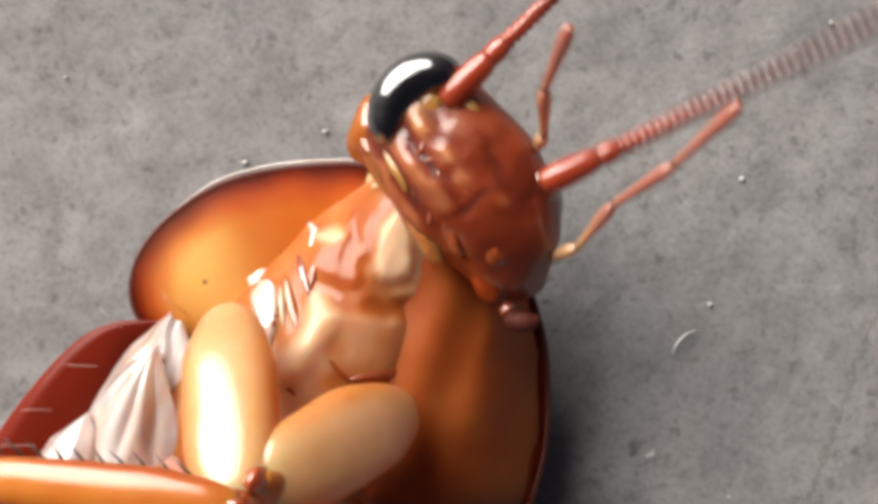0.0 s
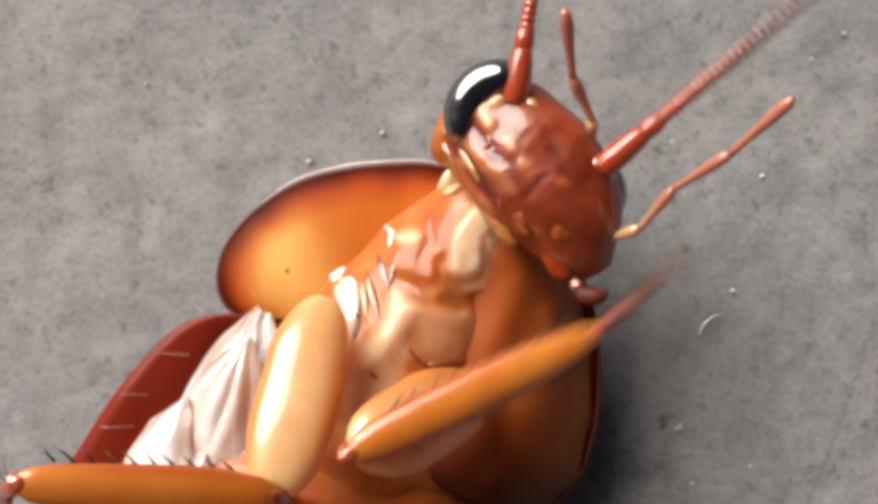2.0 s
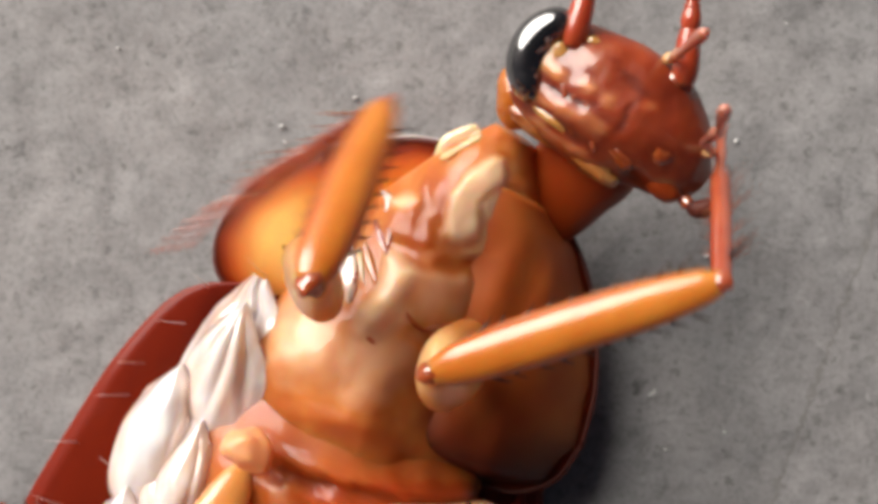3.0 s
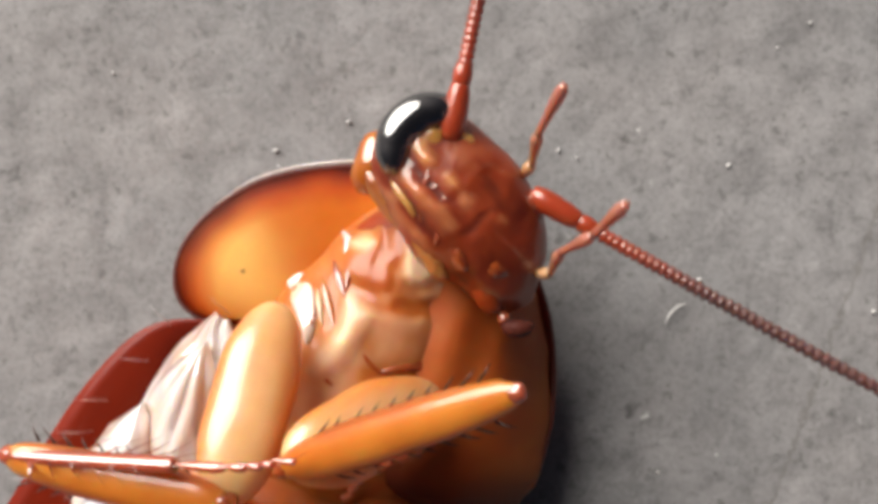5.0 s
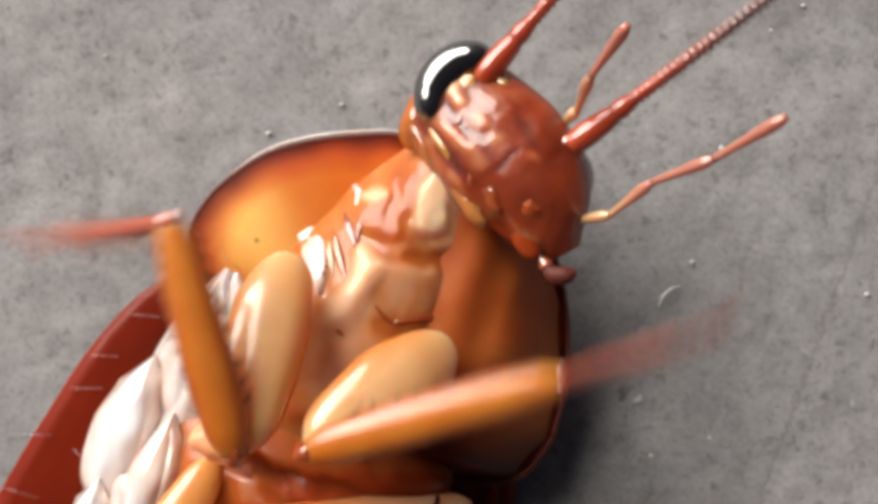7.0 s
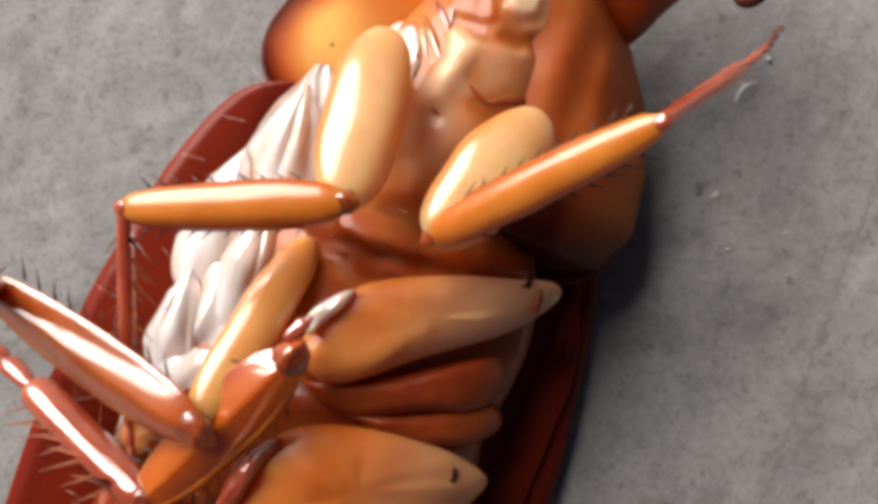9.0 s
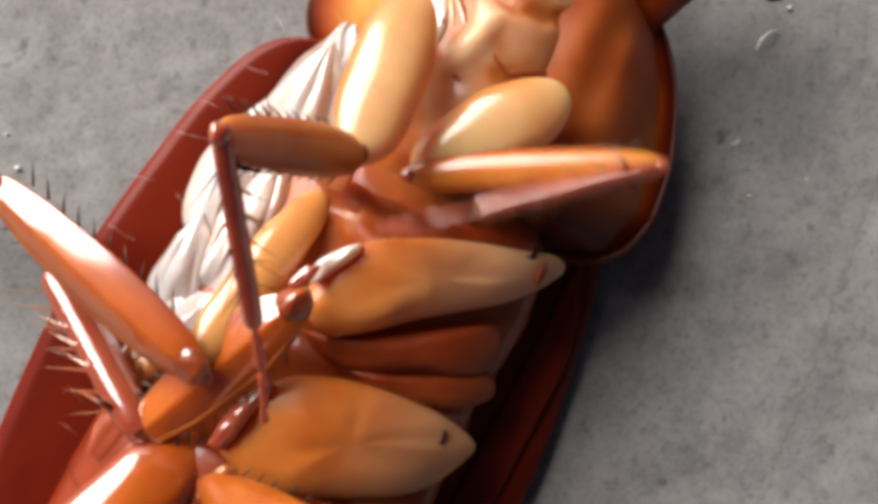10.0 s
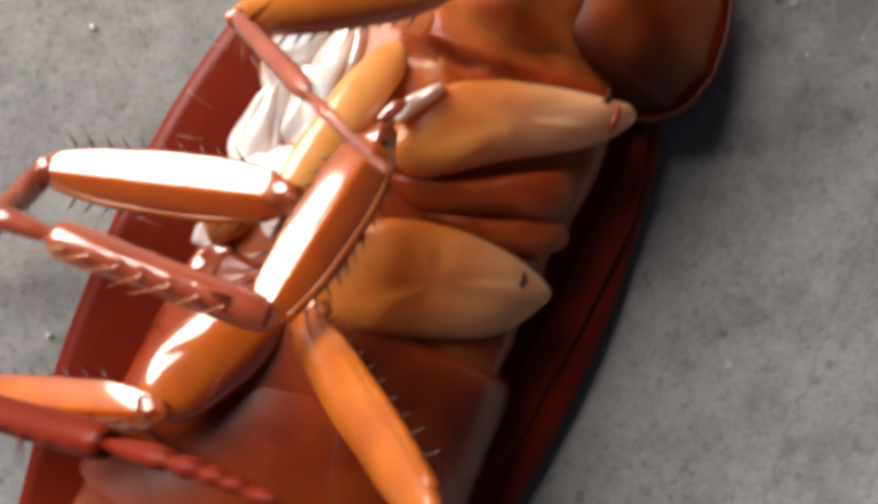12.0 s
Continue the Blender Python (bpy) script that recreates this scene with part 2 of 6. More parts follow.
CHEST.node_tree.nodes["Principled BSDF"].inputs["IOR"].default_value = 1.33
EYE = plain("eye_black", (0.012, 0.011, 0.012), 0.12, 1.0)
SPINE = plain("spine_dark", (0.05, 0.018, 0.010), 0.4, 0.3)
GRIT = plain("pale_grit", (0.72, 0.71, 0.69), 0.5, 0.3)


# ---- mesh kit (millimetres in, metres out) ----
def part(name, bm, material, parent=None, label="", smooth=True):
    me = bpy.data.meshes.new(name)
    bmesh.ops.scale(bm, vec=(S, S, S), verts=bm.verts)
    bm.to_mesh(me)
    bm.free()
    for poly in me.polygons:
        poly.use_smooth = smooth
    me.materials.append(material)
    ob = new(name, me)
    ob.parent = parent
    if label:
        tagged(ob, label)
    return ob


def curve_through(stations, steps):
    """Rows of numbers, glided through smoothly."""
    a = np.array(stations, float)
    a = np.vstack([2 * a[0] - a[1], a, 2 * a[-1] - a[-2]])
    rows = []
    for i in range(1, len(a) - 2):
        for k in range(steps):
            u = k / steps
            rows.append(0.5 * (2 * a[i] + (a[i + 1] - a[i - 1]) * u + (2 * a[i - 1] - 5 * a[i] + 4 * a[i + 1] - a[i + 2]) * u * u
                               + (3 * a[i] - a[i - 1] - 3 * a[i + 1] + a[i + 2]) * u ** 3))
    rows.append(a[-2])
    return rows


def loft(bm, stations, sides=18, steps=4, wob=0.0, seed=0.0, square=2.0):
    """A skin over rings: each station is x, y, z, half width, half height."""
    rows = curve_through(stations, steps)
    rings = []
    for i, r in enumerate(rows):
        c = Vector(r[:3])
        ahead = Vector(rows[min(i + 1, len(rows) - 1)][:3]) - Vector(rows[max(i - 1, 0)][:3])
        ahead.normalize()
        side = ahead.cross(Vector((0, 0, 1)))
        if side.length < 0.05:
            side = Vector((1, 0, 0))
        side.normalize()
        up = side.cross(ahead)
        ring = []
        for k in range(sides):
            q = 2 * math.pi * k / sides
            ca, sa = math.cos(q), math.sin(q)
            fx = math.copysign(abs(ca) ** (2 / square), ca)
            fz = math.copysign(abs(sa) ** (2 / square), sa)
            co = c + side * (max(r[3], 0.004) * fx) + up * (max(r[4], 0.004) * fz)
            if wob:
                co += (co - c) * (wob * noise.noise(co * 0.9 + Vector((seed, seed, 0))))
            ring.append(bm.verts.new(co))
        rings.append(ring)
    for a, b in zip(rings, rings[1:]):
        for k in range(sides):
            bm.faces.new((a[k], a[(k + 1) % sides], b[(k + 1) % sides], b[k]))
    bm.faces.new(rings[0][::-1])
    bm.faces.new(rings[-1])
    return bm


def blob(bm, c, r, turn=(0, 0, 0), wob=0.12, seed=0.0, cuts=3):
    """A rounded, uneven lump."""
    made = bmesh.ops.create_icosphere(bm, subdivisions=cuts, radius=1.0)["verts"]
    m = pose(*c, *turn)
    for v in made:
        n = v.co.normalized()
        f = 1 + wob * noise.noise(n * 1.3 + Vector((seed, seed * 0.7, seed)))
        v.co = m @ Vector((n.x * r[0] * f, n.y * r[1] * f, n.z * r[2] * f))
    return bm


def thorn(bm, a, b, r, sides=5):
    """A spine or hair from a to b."""
    a, b = Vector(a), Vector(b)
    d = (b - a).normalized()
    s = d.orthogonal().normalized()
    w = d.cross(s)
    mid = a.lerp(b, 0.55) + s * (b - a).length * 0.04
    rings = []
    for c, q in ((a, r), (mid, r * 0.6)):
        rings.append([bm.verts.new(c + s * (q * math.cos(2 * math.pi * k / sides)) + w * (q * math.sin(2 * math.pi * k / sides))) for k in range(sides)])
    tip = bm.verts.new(b)
    for k in range(sides):
        j = (k + 1) % sides
        bm.faces.new((rings[0][k], rings[0][j], rings[1][j], rings[1][k]))
        bm.faces.new((rings[1][k], rings[1][j], tip))
    bm.faces.new(rings[0][::-1])
    return bm


# ---- ground ----
def ground():
    near = np.linspace(-34, 34, 273)
    far = [36, 40, 50, 75, 130, 300, 900, 4000, 20000, 90000, 400000]
    xs = np.concatenate([-np.array(far[::-1]), near, np.array(far)])
    n = len(xs)
    verts, faces = [], []
    for j in range(n):
        for i in range(n):
            x, y = xs[i], xs[j] - 5
            z = 0.0
            if abs(xs[i]) < 34 and abs(xs[j]) < 34:
                z = 0.08 * noise.noise((x * 0.35, y * 0.35, 0)) + 0.04 * noise.noise((x * 1.4, y * 1.4, 5)) - 0.08
                hole = noise.noise((x * 1.9, y * 1.9, 11))
                z -= 0.22 * max(0.0, hole - 0.45)
            verts.append((x * S, y * S, z * S))
    for j in range(n - 1):
        for i in range(n - 1):
            a = j * n + i
            faces.append((a, a + 1, a + n + 1, a + n))
    me = bpy.data.meshes.new("ground")
    me.from_pydata(verts, [], faces)
    for poly in me.polygons:
        poly.use_smooth = True
    me.materials.append(CONCRETE)
    return tagged(new("ground", me), "grey weathered concrete floor with pin holes and pale specks", "ground", kind="structure")


ground()


def grit(x, y, size, seed):
    bm = blob(bmesh.new(), (0, 0, size * 0.3), (size * 0.8, size * 0.6, size * 0.4), wob=0.5, seed=seed, cuts=2)
    g = part("sand_grain", bm, GRIT)
    g.matrix_basis = mm(x, y, -0.06)
    return tagged(g, "tiny pale sand grain on the concrete", "grit", "loose sand grains")


for i, (x, y, size) in enumerate([(7.9, 2.57, 0.1), (7.07, -0.65, 0.09), (-4.9, 3.0, 0.1), (-2.83, 3.8, 0.09), (-4.8, 2.55, 0.06), (12.0, -1.55, 0.09), (7.55, -5.6, 0.06),
                                  (-15.2, -5.3, 0.12), (-15.5, -4.3, 0.08), (5.9, -6.1, 0.08), (-16.5, -14.4, 0.12), (3.1, 3.0, 0.08), (3.6, 2.8, 0.06), (10.2, 6.6, 0.08), (-9.5, 5.2, 0.06), (9.3, 5.9, 0.05)]):
    grit(x, y, size, i * 1.7)
fibre = part("fibre", loft(bmesh.new(), [(0, 0, 0.03, 0.02, 0.02), (0.12, 0.3, 0.08, 0.03, 0.03), (0.35, 0.5, 0.06, 0.03, 0.03), (0.6, 0.58, 0.02, 0.01, 0.01)], 8, 5), GRIT)
fibre.matrix_basis = mm(6.1, -1.9, 0)
tagged(fibre, "short pale curled fibre lying on concrete", "fibre")

# ---- the insect, on its back ----
roach = tagged(new("cockroach"), "amber-brown winged cockroach struggling on its back on concrete", "cockroach")


def pronotum():
    """The neck shield, seen from inside: a shallow dish with a rolled rim."""
    bm = bmesh.new()
    rings = 22
    layer = bm.verts.layers.float.new("rimward")
    glow = bm.verts.layers.float.new("painted_glow")
    rim = curve_through([(5.82, -1.9), (5.6, -0.4), (4.9, 1.4), (4.0, 2.7), (2.9, 3.6), (1.6, 4.2), (0.3, 4.3), (-0.95, 4.1), (-1.85, 3.75), (-3.1, 3.1), (-4.15, 2.3), (-4.95, 1.2),
                         (-5.35, 0.1), (-5.3, -0.8), (-4.9, -1.45), (-4.2, -1.7), (-3.4, -1.5), (-1.5, -2.4), (1.5, -3.4), (4.1, -3.85), (5.4, -3.15), (5.82, -1.9)], 8)[:-1]
    sides = len(rim)

    grids = []
    for top in (True, False):
        rows = []
        for i in range(rings + 1):
            f = (i / rings) ** 0.7
            row = []
            for k in range(sides):
                e = Vector((*rim[k], 0))
                q = math.atan2(e.y, e.x)
                low = 0.5 + 0.75 * f ** 3
                high = 1.22 + (0.62 - 0.3 * f ** 3) * (1 - f ** 14.0)
                z = low if not top else high
                z += (0.05 + 0.11 * (e.x > 0)) * e.x * f
                if i == rings:
                    z = 1.21 + (0.05 + 0.11 * (e.x > 0)) * e.x * f
                co = Vector((e.x * f, e.y * f, z + 0.06 * noise.noise((e.x * f * 0.5, e.y * f * 0.5, 3))))
                v = bm.verts.new(co)
                v[layer] = f + 0.12 * max(0.0, -math.sin(q) - 0.35) * f + 0.03 * noise.noise((e.x * f, e.y * f, 9))
                # light glowing through the plate, painted as two yellow patches
                v[glow] = min(1.0, 1.1 * math.exp(-((co.x + 3.75 + 0.35 * co.y) / 1.5) ** 2 - ((co.y - 0.3) / 1.3) ** 2)
                              + 0.75 * math.exp(-((co.x - 4.0) / 0.8) ** 2 - ((co.y + 2.3) / 1.3) ** 2) + 0.12 * noise.noise((co.x, co.y, 4)))
                row.append(v)
            rows.append(row)
        grids.append(rows)
    for g, rows in enumerate(grids):
        for a, b in zip(rows, rows[1:]):
            for k in range(sides):
                j = (k + 1) % sides
                quad = (a[k], a[j], b[j], b[k])
                bm.faces.new(quad[::-1] if g == 0 else quad)
    for k in range(sides):
        j = (k + 1) % sides
        bm.faces.new((grids[0][-1][k], grids[0][-1][j], grids[1][-1][j], grids[1][-1][k]))
    bmesh.ops.remove_doubles(bm, verts=bm.verts, dist=0.004)
    bmesh.ops.recalc_face_normals(bm, faces=bm.faces)
    shield = part("pronotum", bm, SHIELD, roach, "amber neck shield with a dark brown rolled rim")
    roll = [(x * 0.985, y * 0.985, 1.24 + (0.05 + 0.11 * (x > 0)) * x, 0.07, 0.07) for x, y in rim[::2]]
    part("rolled_rim", loft(bmesh.new(), roll + roll[:1], 10, 2), RIM, shield, "glossy dark brown rim")
    # highlight on the rim's outer face, added as a thin pearl strip
    rim_glint = curve_through([(0.6, 4.36), (-0.95, 4.16), (-1.88, 3.82), (-3.14, 3.17), (-4.2, 2.36), (-4.9, 1.35)], 6)
    part("rim_glint", loft(bmesh.new(), [(x, y, 1.14 + 0.05 * x, 0.035 * math.sin(math.pi * (0.05 + 0.9 * k / (len(rim_glint) - 1))), 0.04) for k, (x, y) in enumerate(rim_glint)], 10, 2), PEARL, shield, "thin pale strip added as the rim's highlight")
    return shield


def tegmen(side):
    """A leathery fore wing under the body, its outer edge turned up."""
    outer = curve_through([(-1.1, 3.8), (-1.6, 4.9), (-2.4, 5.6), (-4.0, 6.2), (-5.6, 6.55), (-9.0, 7.05), (-13.0, 7.1), (-18.0, 6.6), (-24.0, 5.2), (-28.5, 3.0), (-30.2, 0.8)], 6)
    bm = bmesh.new()
    across = 18
    for top in (True, False):
        rows = []
        for y, w in outer:
            row = []
            for k in range(across + 1):
                f = k / across
                x = -0.4 + (w * (1.04 if side < 0 else 0.925) + 0.4) * f
                z = 0.25 + (0.34 * (1 - f ** 8) if top else -0.1) + (1.15 if side < 0 else 0.25) * f ** 2
                z += 0.035 * math.sin(f * 40 + y * 0.6) * (1 - f) + (0.1 if side > 0 else 0.0)
                row.append(bm.verts.new((side * x, y - 0.15 * f, z)))
            rows.append(row)
        for a, b in zip(rows, rows[1:]):
            for k in range(across):
                bm.faces.new((a[k], a[k + 1], b[k + 1], b[k]))
        if top:
            first = rows
    rim_t = [r[-1] for r in first]
    rim_b = [r[-1] for r in rows]
    for a, b, c, d in zip(rim_t, rim_t[1:], rim_b[1:], rim_b):
        bm.faces.new((a, b, c, d))
    for end in (0, -1):
        for k in range(across):
            bm.faces.new((first[end][k], first[end][k + 1], rows[end][k + 1], rows[end][k]))
    bmesh.ops.recalc_face_normals(bm, faces=bm.faces)
    return part("fore_wing", bm, WINE, roach, "dark wine-red leathery fore wing")


neck_shield = pronotum()
tegmen(-1)
tegmen(1)

# trunk: x, y, z, half width, half height of each ring
CHEST_RINGS = [(1.1, 4.8, 3.3, 0.6, 0.6), (0.98, 3.7, 3.0, 1.4, 1.35), (0.8, 2.0, 2.6, 2.25, 1.85), (0.5, -0.5, 2.4, 3.0, 2.1), (0.35, -2.8, 2.3, 3.6, 2.1), (0.25, -4.4, 2.2, 3.4, 1.7)]
MIDDLE_RINGS = [(0.3, -3.2, 2.4, 3.2, 1.5), (0.2, -4.6, 2.4, 3.9, 1.85), (0.0, -7.0, 2.4, 4.1, 1.9), (-0.1, -8.8, 2.4, 4.0, 1.6)]
REAR_RINGS = [(0.0, -7.8, 2.3, 3.9, 1.5), (-0.1, -9.4, 2.4, 4.25, 1.9), (-0.2, -12.0, 2.4, 4.35, 2.0), (-0.2, -14.0, 2.3, 4.2, 1.6)]


CHEST_LEAN = 0.26  # the front chest falls away on its far side


def inside(x, y, outline):
    """How far a place lies inside an outline (below nought: outside)."""
    best, odd, n = 1e9, False, len(outline)
    for k in range(n):
        (ax, ay), (bx, by) = outline[k], outline[(k + 1) % n]
        dx, dy = bx - ax, by - ay
        u = max(0.0, min(1.0, ((x - ax) * dx + (y - ay) * dy) / (dx * dx + dy * dy)))
        best = min(best, math.hypot(x - ax - u * dx, y - ay - u * dy))
        if (ay > y) != (by > y) and x < ax + (y - ay) * dx / dy:
            odd = not odd
    return best if odd else -best


def swell(bm, swells, seed, tone_of, above, plates=(), lean=0.0):
    """Raise plates and sink folds. Swells: x, y, spread along and across, turn, height, how pale (or, below nought, how dark). Plates: outline, height, how pale, how soft its edge."""
    layer = bm.verts.layers.float.new("pale")
    plates = [(curve_through(list(o) + [o[0]], 3)[:-1], h, pale, soft, min(q[0] for q in o) - soft, max(q[0] for q in o) + soft, min(q[1] for q in o) - soft, max(q[1] for q in o) + soft) for o, h, pale, soft in plates]
    for v in bm.verts:
        tone, rise = tone_of, 0.0
        if v.co.z > above:
            bend = 0.14 * noise.noise_vector((v.co.x * 1.9, v.co.y * 1.9, seed + 1)) + 0.03 * noise.noise_vector((v.co.x * 5, v.co.y * 5, seed))
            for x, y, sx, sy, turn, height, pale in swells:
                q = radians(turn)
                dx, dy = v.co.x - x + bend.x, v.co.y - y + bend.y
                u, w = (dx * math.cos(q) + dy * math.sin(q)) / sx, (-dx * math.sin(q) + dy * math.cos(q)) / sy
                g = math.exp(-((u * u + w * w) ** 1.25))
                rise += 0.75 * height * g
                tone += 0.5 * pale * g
            for outline, height, pale, soft, west, east, south, north in plates:
                if not (west < v.co.x < east and south < v.co.y < north):
                    continue
                d = inside(v.co.x + 0.4 * bend.x, v.co.y + 0.4 * bend.y, outline)
                g = max(0.0, min(1.0, 0.5 + d / soft))
                g = g * g * (3 - 2 * g)
                rise += height * g
                tone += (pale - tone) * g * 0.85
            rise += 0.035 * noise.noise((v.co.x * 1.6, v.co.y * 1.6, seed)) + 0.015 * noise.noise((v.co.x * 4.5, v.co.y * 3, seed + 3))
        if lean:  # shade painted on the chest's far side: the skin tone turns amber-brown
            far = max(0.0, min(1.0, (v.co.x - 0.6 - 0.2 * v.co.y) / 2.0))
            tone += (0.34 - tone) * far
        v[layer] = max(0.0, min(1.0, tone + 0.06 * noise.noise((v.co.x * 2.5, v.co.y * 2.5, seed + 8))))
        v.co.z += rise - lean * max(0.0, v.co.x - 0.4)
    return bm


def trunk(name, rings, swells, seed, tone_of=0.5, label="", plates=()):
    """A stretch of the trunk."""
    bm = loft(bmesh.new(), rings, 190 if plates else 96, 36 if plates else 12, 0.05, seed)
    return part(name, swell(bm, swells, seed, tone_of, 2.6, plates, CHEST_LEAN if plates else 0.0), CHEST, roach, label)


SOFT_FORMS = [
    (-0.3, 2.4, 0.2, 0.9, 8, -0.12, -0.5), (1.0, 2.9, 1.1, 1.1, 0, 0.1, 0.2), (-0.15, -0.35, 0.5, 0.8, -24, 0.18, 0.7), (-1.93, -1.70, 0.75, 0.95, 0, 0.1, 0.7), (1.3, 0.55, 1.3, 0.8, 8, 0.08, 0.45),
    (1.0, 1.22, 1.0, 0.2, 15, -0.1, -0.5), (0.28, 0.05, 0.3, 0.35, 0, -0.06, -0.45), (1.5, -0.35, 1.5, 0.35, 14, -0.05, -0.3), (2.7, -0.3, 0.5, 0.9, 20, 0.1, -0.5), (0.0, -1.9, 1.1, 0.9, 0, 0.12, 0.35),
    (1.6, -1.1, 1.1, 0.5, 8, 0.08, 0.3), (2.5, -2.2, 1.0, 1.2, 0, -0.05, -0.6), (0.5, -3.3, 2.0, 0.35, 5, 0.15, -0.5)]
SKIN_AREAS = [
    ([(0.57, 3.72), (1.01, 4.01), (1.27, 3.5), (0.91, 2.86), (1.15, 2.05), (0.65, 1.79), (0.24, 2.36), (0.26, 3.05)], 0.15, 0.98, 0.28),
    ([(1.3, 3.42), (1.94, 3.21), (2.18, 2.82), (1.82, 2.41), (0.95, 2.76)], 0.12, 0.86, 0.26),
    ([(1.45, 3.63), (1.79, 3.77), (2.34, 3.37), (2.3, 3.04), (1.97, 3.28)], 0.1, 0.5, 0.34),
    ([(0.97, 2.66), (1.78, 2.31), (1.64, 1.73), (0.96, 1.61), (1.2, 1.96)], 0.08, 0.72, 0.34),
    ([(-0.69, 0.85), (-0.38, 0.95), (0.12, 0.74), (-0.04, 0.27), (-0.16, -0.74), (-0.6, -1.04), (-0.76, -0.55), (-0.51, 0.19)], 0.16, 0.9, 0.5),
    ([(0.23, 0.7), (0.94, 1.1), (2.2, 1.23), (3.01, 0.88), (2.23, 0.07), (1.02, -0.26), (0.52, 0.12)], 0.08, 0.62, 1.7),
    ([(-1.03, 1.81), (-0.62, 2.23), (0.02, 1.94), (0.21, 1.46), (-0.36, 1.29), (-0.86, 1.38)], 0.08, 0.3, 0.34),
    ([(-0.6, 2.91), (-0.15, 3.09), (0.18, 2.7), (0.23, 2.14), (-0.18, 2.0), (-0.6, 2.39)], 0.06, 0.3, 0.34),
    ([(-1.15, 2.1), (-0.8, 2.39), (-0.53, 2.36), (-0.78, 2.05)], 0.12, 0.97, 0.34),
    ([(2.13, 1.85), (2.53, 2.36), (2.93, 1.96), (2.74, 1.33), (2.3, 1.42)], -0.12, 0.02, 0.35),
]
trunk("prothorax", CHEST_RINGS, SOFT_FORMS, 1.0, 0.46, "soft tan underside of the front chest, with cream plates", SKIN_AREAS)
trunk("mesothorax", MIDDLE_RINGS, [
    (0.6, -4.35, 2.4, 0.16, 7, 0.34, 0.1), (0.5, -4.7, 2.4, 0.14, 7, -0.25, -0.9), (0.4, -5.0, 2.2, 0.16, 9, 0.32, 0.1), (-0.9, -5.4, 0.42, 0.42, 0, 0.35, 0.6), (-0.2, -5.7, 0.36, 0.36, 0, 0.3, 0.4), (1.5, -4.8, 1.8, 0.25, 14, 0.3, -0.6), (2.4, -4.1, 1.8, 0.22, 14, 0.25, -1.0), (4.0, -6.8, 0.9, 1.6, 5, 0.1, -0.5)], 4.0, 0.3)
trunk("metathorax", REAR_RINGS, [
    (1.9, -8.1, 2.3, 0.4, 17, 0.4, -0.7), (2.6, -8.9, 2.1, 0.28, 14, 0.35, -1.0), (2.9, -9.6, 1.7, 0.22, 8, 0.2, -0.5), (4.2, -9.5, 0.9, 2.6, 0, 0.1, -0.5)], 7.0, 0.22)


def rings_z(rings, x, y):
    """How high the skin over a row of rings along y lies."""
    rows = sorted(rings, key=lambda q: q[1])
    xc, zc, a, b = (float(np.interp(y, [q[1] for q in rows], [q[k] for q in rows])) for k in (0, 2, 3, 4))
    lean = CHEST_LEAN * max(0.0, x - 0.4) if rings is CHEST_RINGS else 0.0
    return zc + b * math.sqrt(max(0.02, 1 - ((x - xc) / a) ** 2)) - lean


def plate(name, outline, rise, shell, label="", height=None, parent=roach, thick=0.5, rough=0.05, seed=0.0):
    """A domed plate with a rounded edge over an outline, lying on the skin that height gives."""
    height = height or (lambda x, y: rings_z(CHEST_RINGS, x, y))
    rim = [Vector((*q, 0)) for q in curve_through(list(outline) + [outline[0]], 5)[:-1]]
    mid = sum(rim, Vector()) / len(rim)
    bm = bmesh.new()
    rows, n = [], len(rim)
    for f, up in ((0.12, 1.0), (0.35, 0.97), (0.6, 0.86), (0.8, 0.64), (0.92, 0.38), (0.99, 0.06), (1.0, -0.35), (0.9, -1.0)):
        row = []
        for e in rim:
            c = mid.lerp(e, f)
            z = height(c.x, c.y) + (rise * up if up > -0.9 else -thick)
            z += rough * noise.noise((c.x * 2.2, c.y * 2.2, seed + mid.x))
            row.append(bm.verts.new((c.x, c.y, z)))
        rows.append(row)
    for a, b in zip(rows, rows[1:]):
        for k in range(n):
            bm.faces.new((a[k], b[k], b[(k + 1) % n], a[(k + 1) % n]))
    bm.faces.new(rows[0])
    bm.faces.new(rows[-1][::-1])
    bmesh.ops.recalc_face_normals(bm, faces=bm.faces)
    return part(name, bm, shell, parent, label)


CHEST_PLATES = [
    ("neck_plate", [(-0.59, 3.61), (-0.55, 4.07), (-0.2, 4.47), (0.15, 4.67), (0.35, 4.35), (0.02, 3.93), (-0.26, 3.53)], 0.12, CREAM, "cream neck plate"),
    ("chest_plate", [(-2.33, 0.57), (-2.03, 0.92), (-1.57, 0.78), (-1.12, 0.09), (-1.08, -0.57), (-1.57, -0.09), (-2.05, 0.24)], 0.21, PEARL, "pinkish pearl side plate"),
]
for i, (name, outline, rise, shell, label) in enumerate(CHEST_PLATES):
    plate(name, outline, rise, shell, label, seed=i * 1.3)


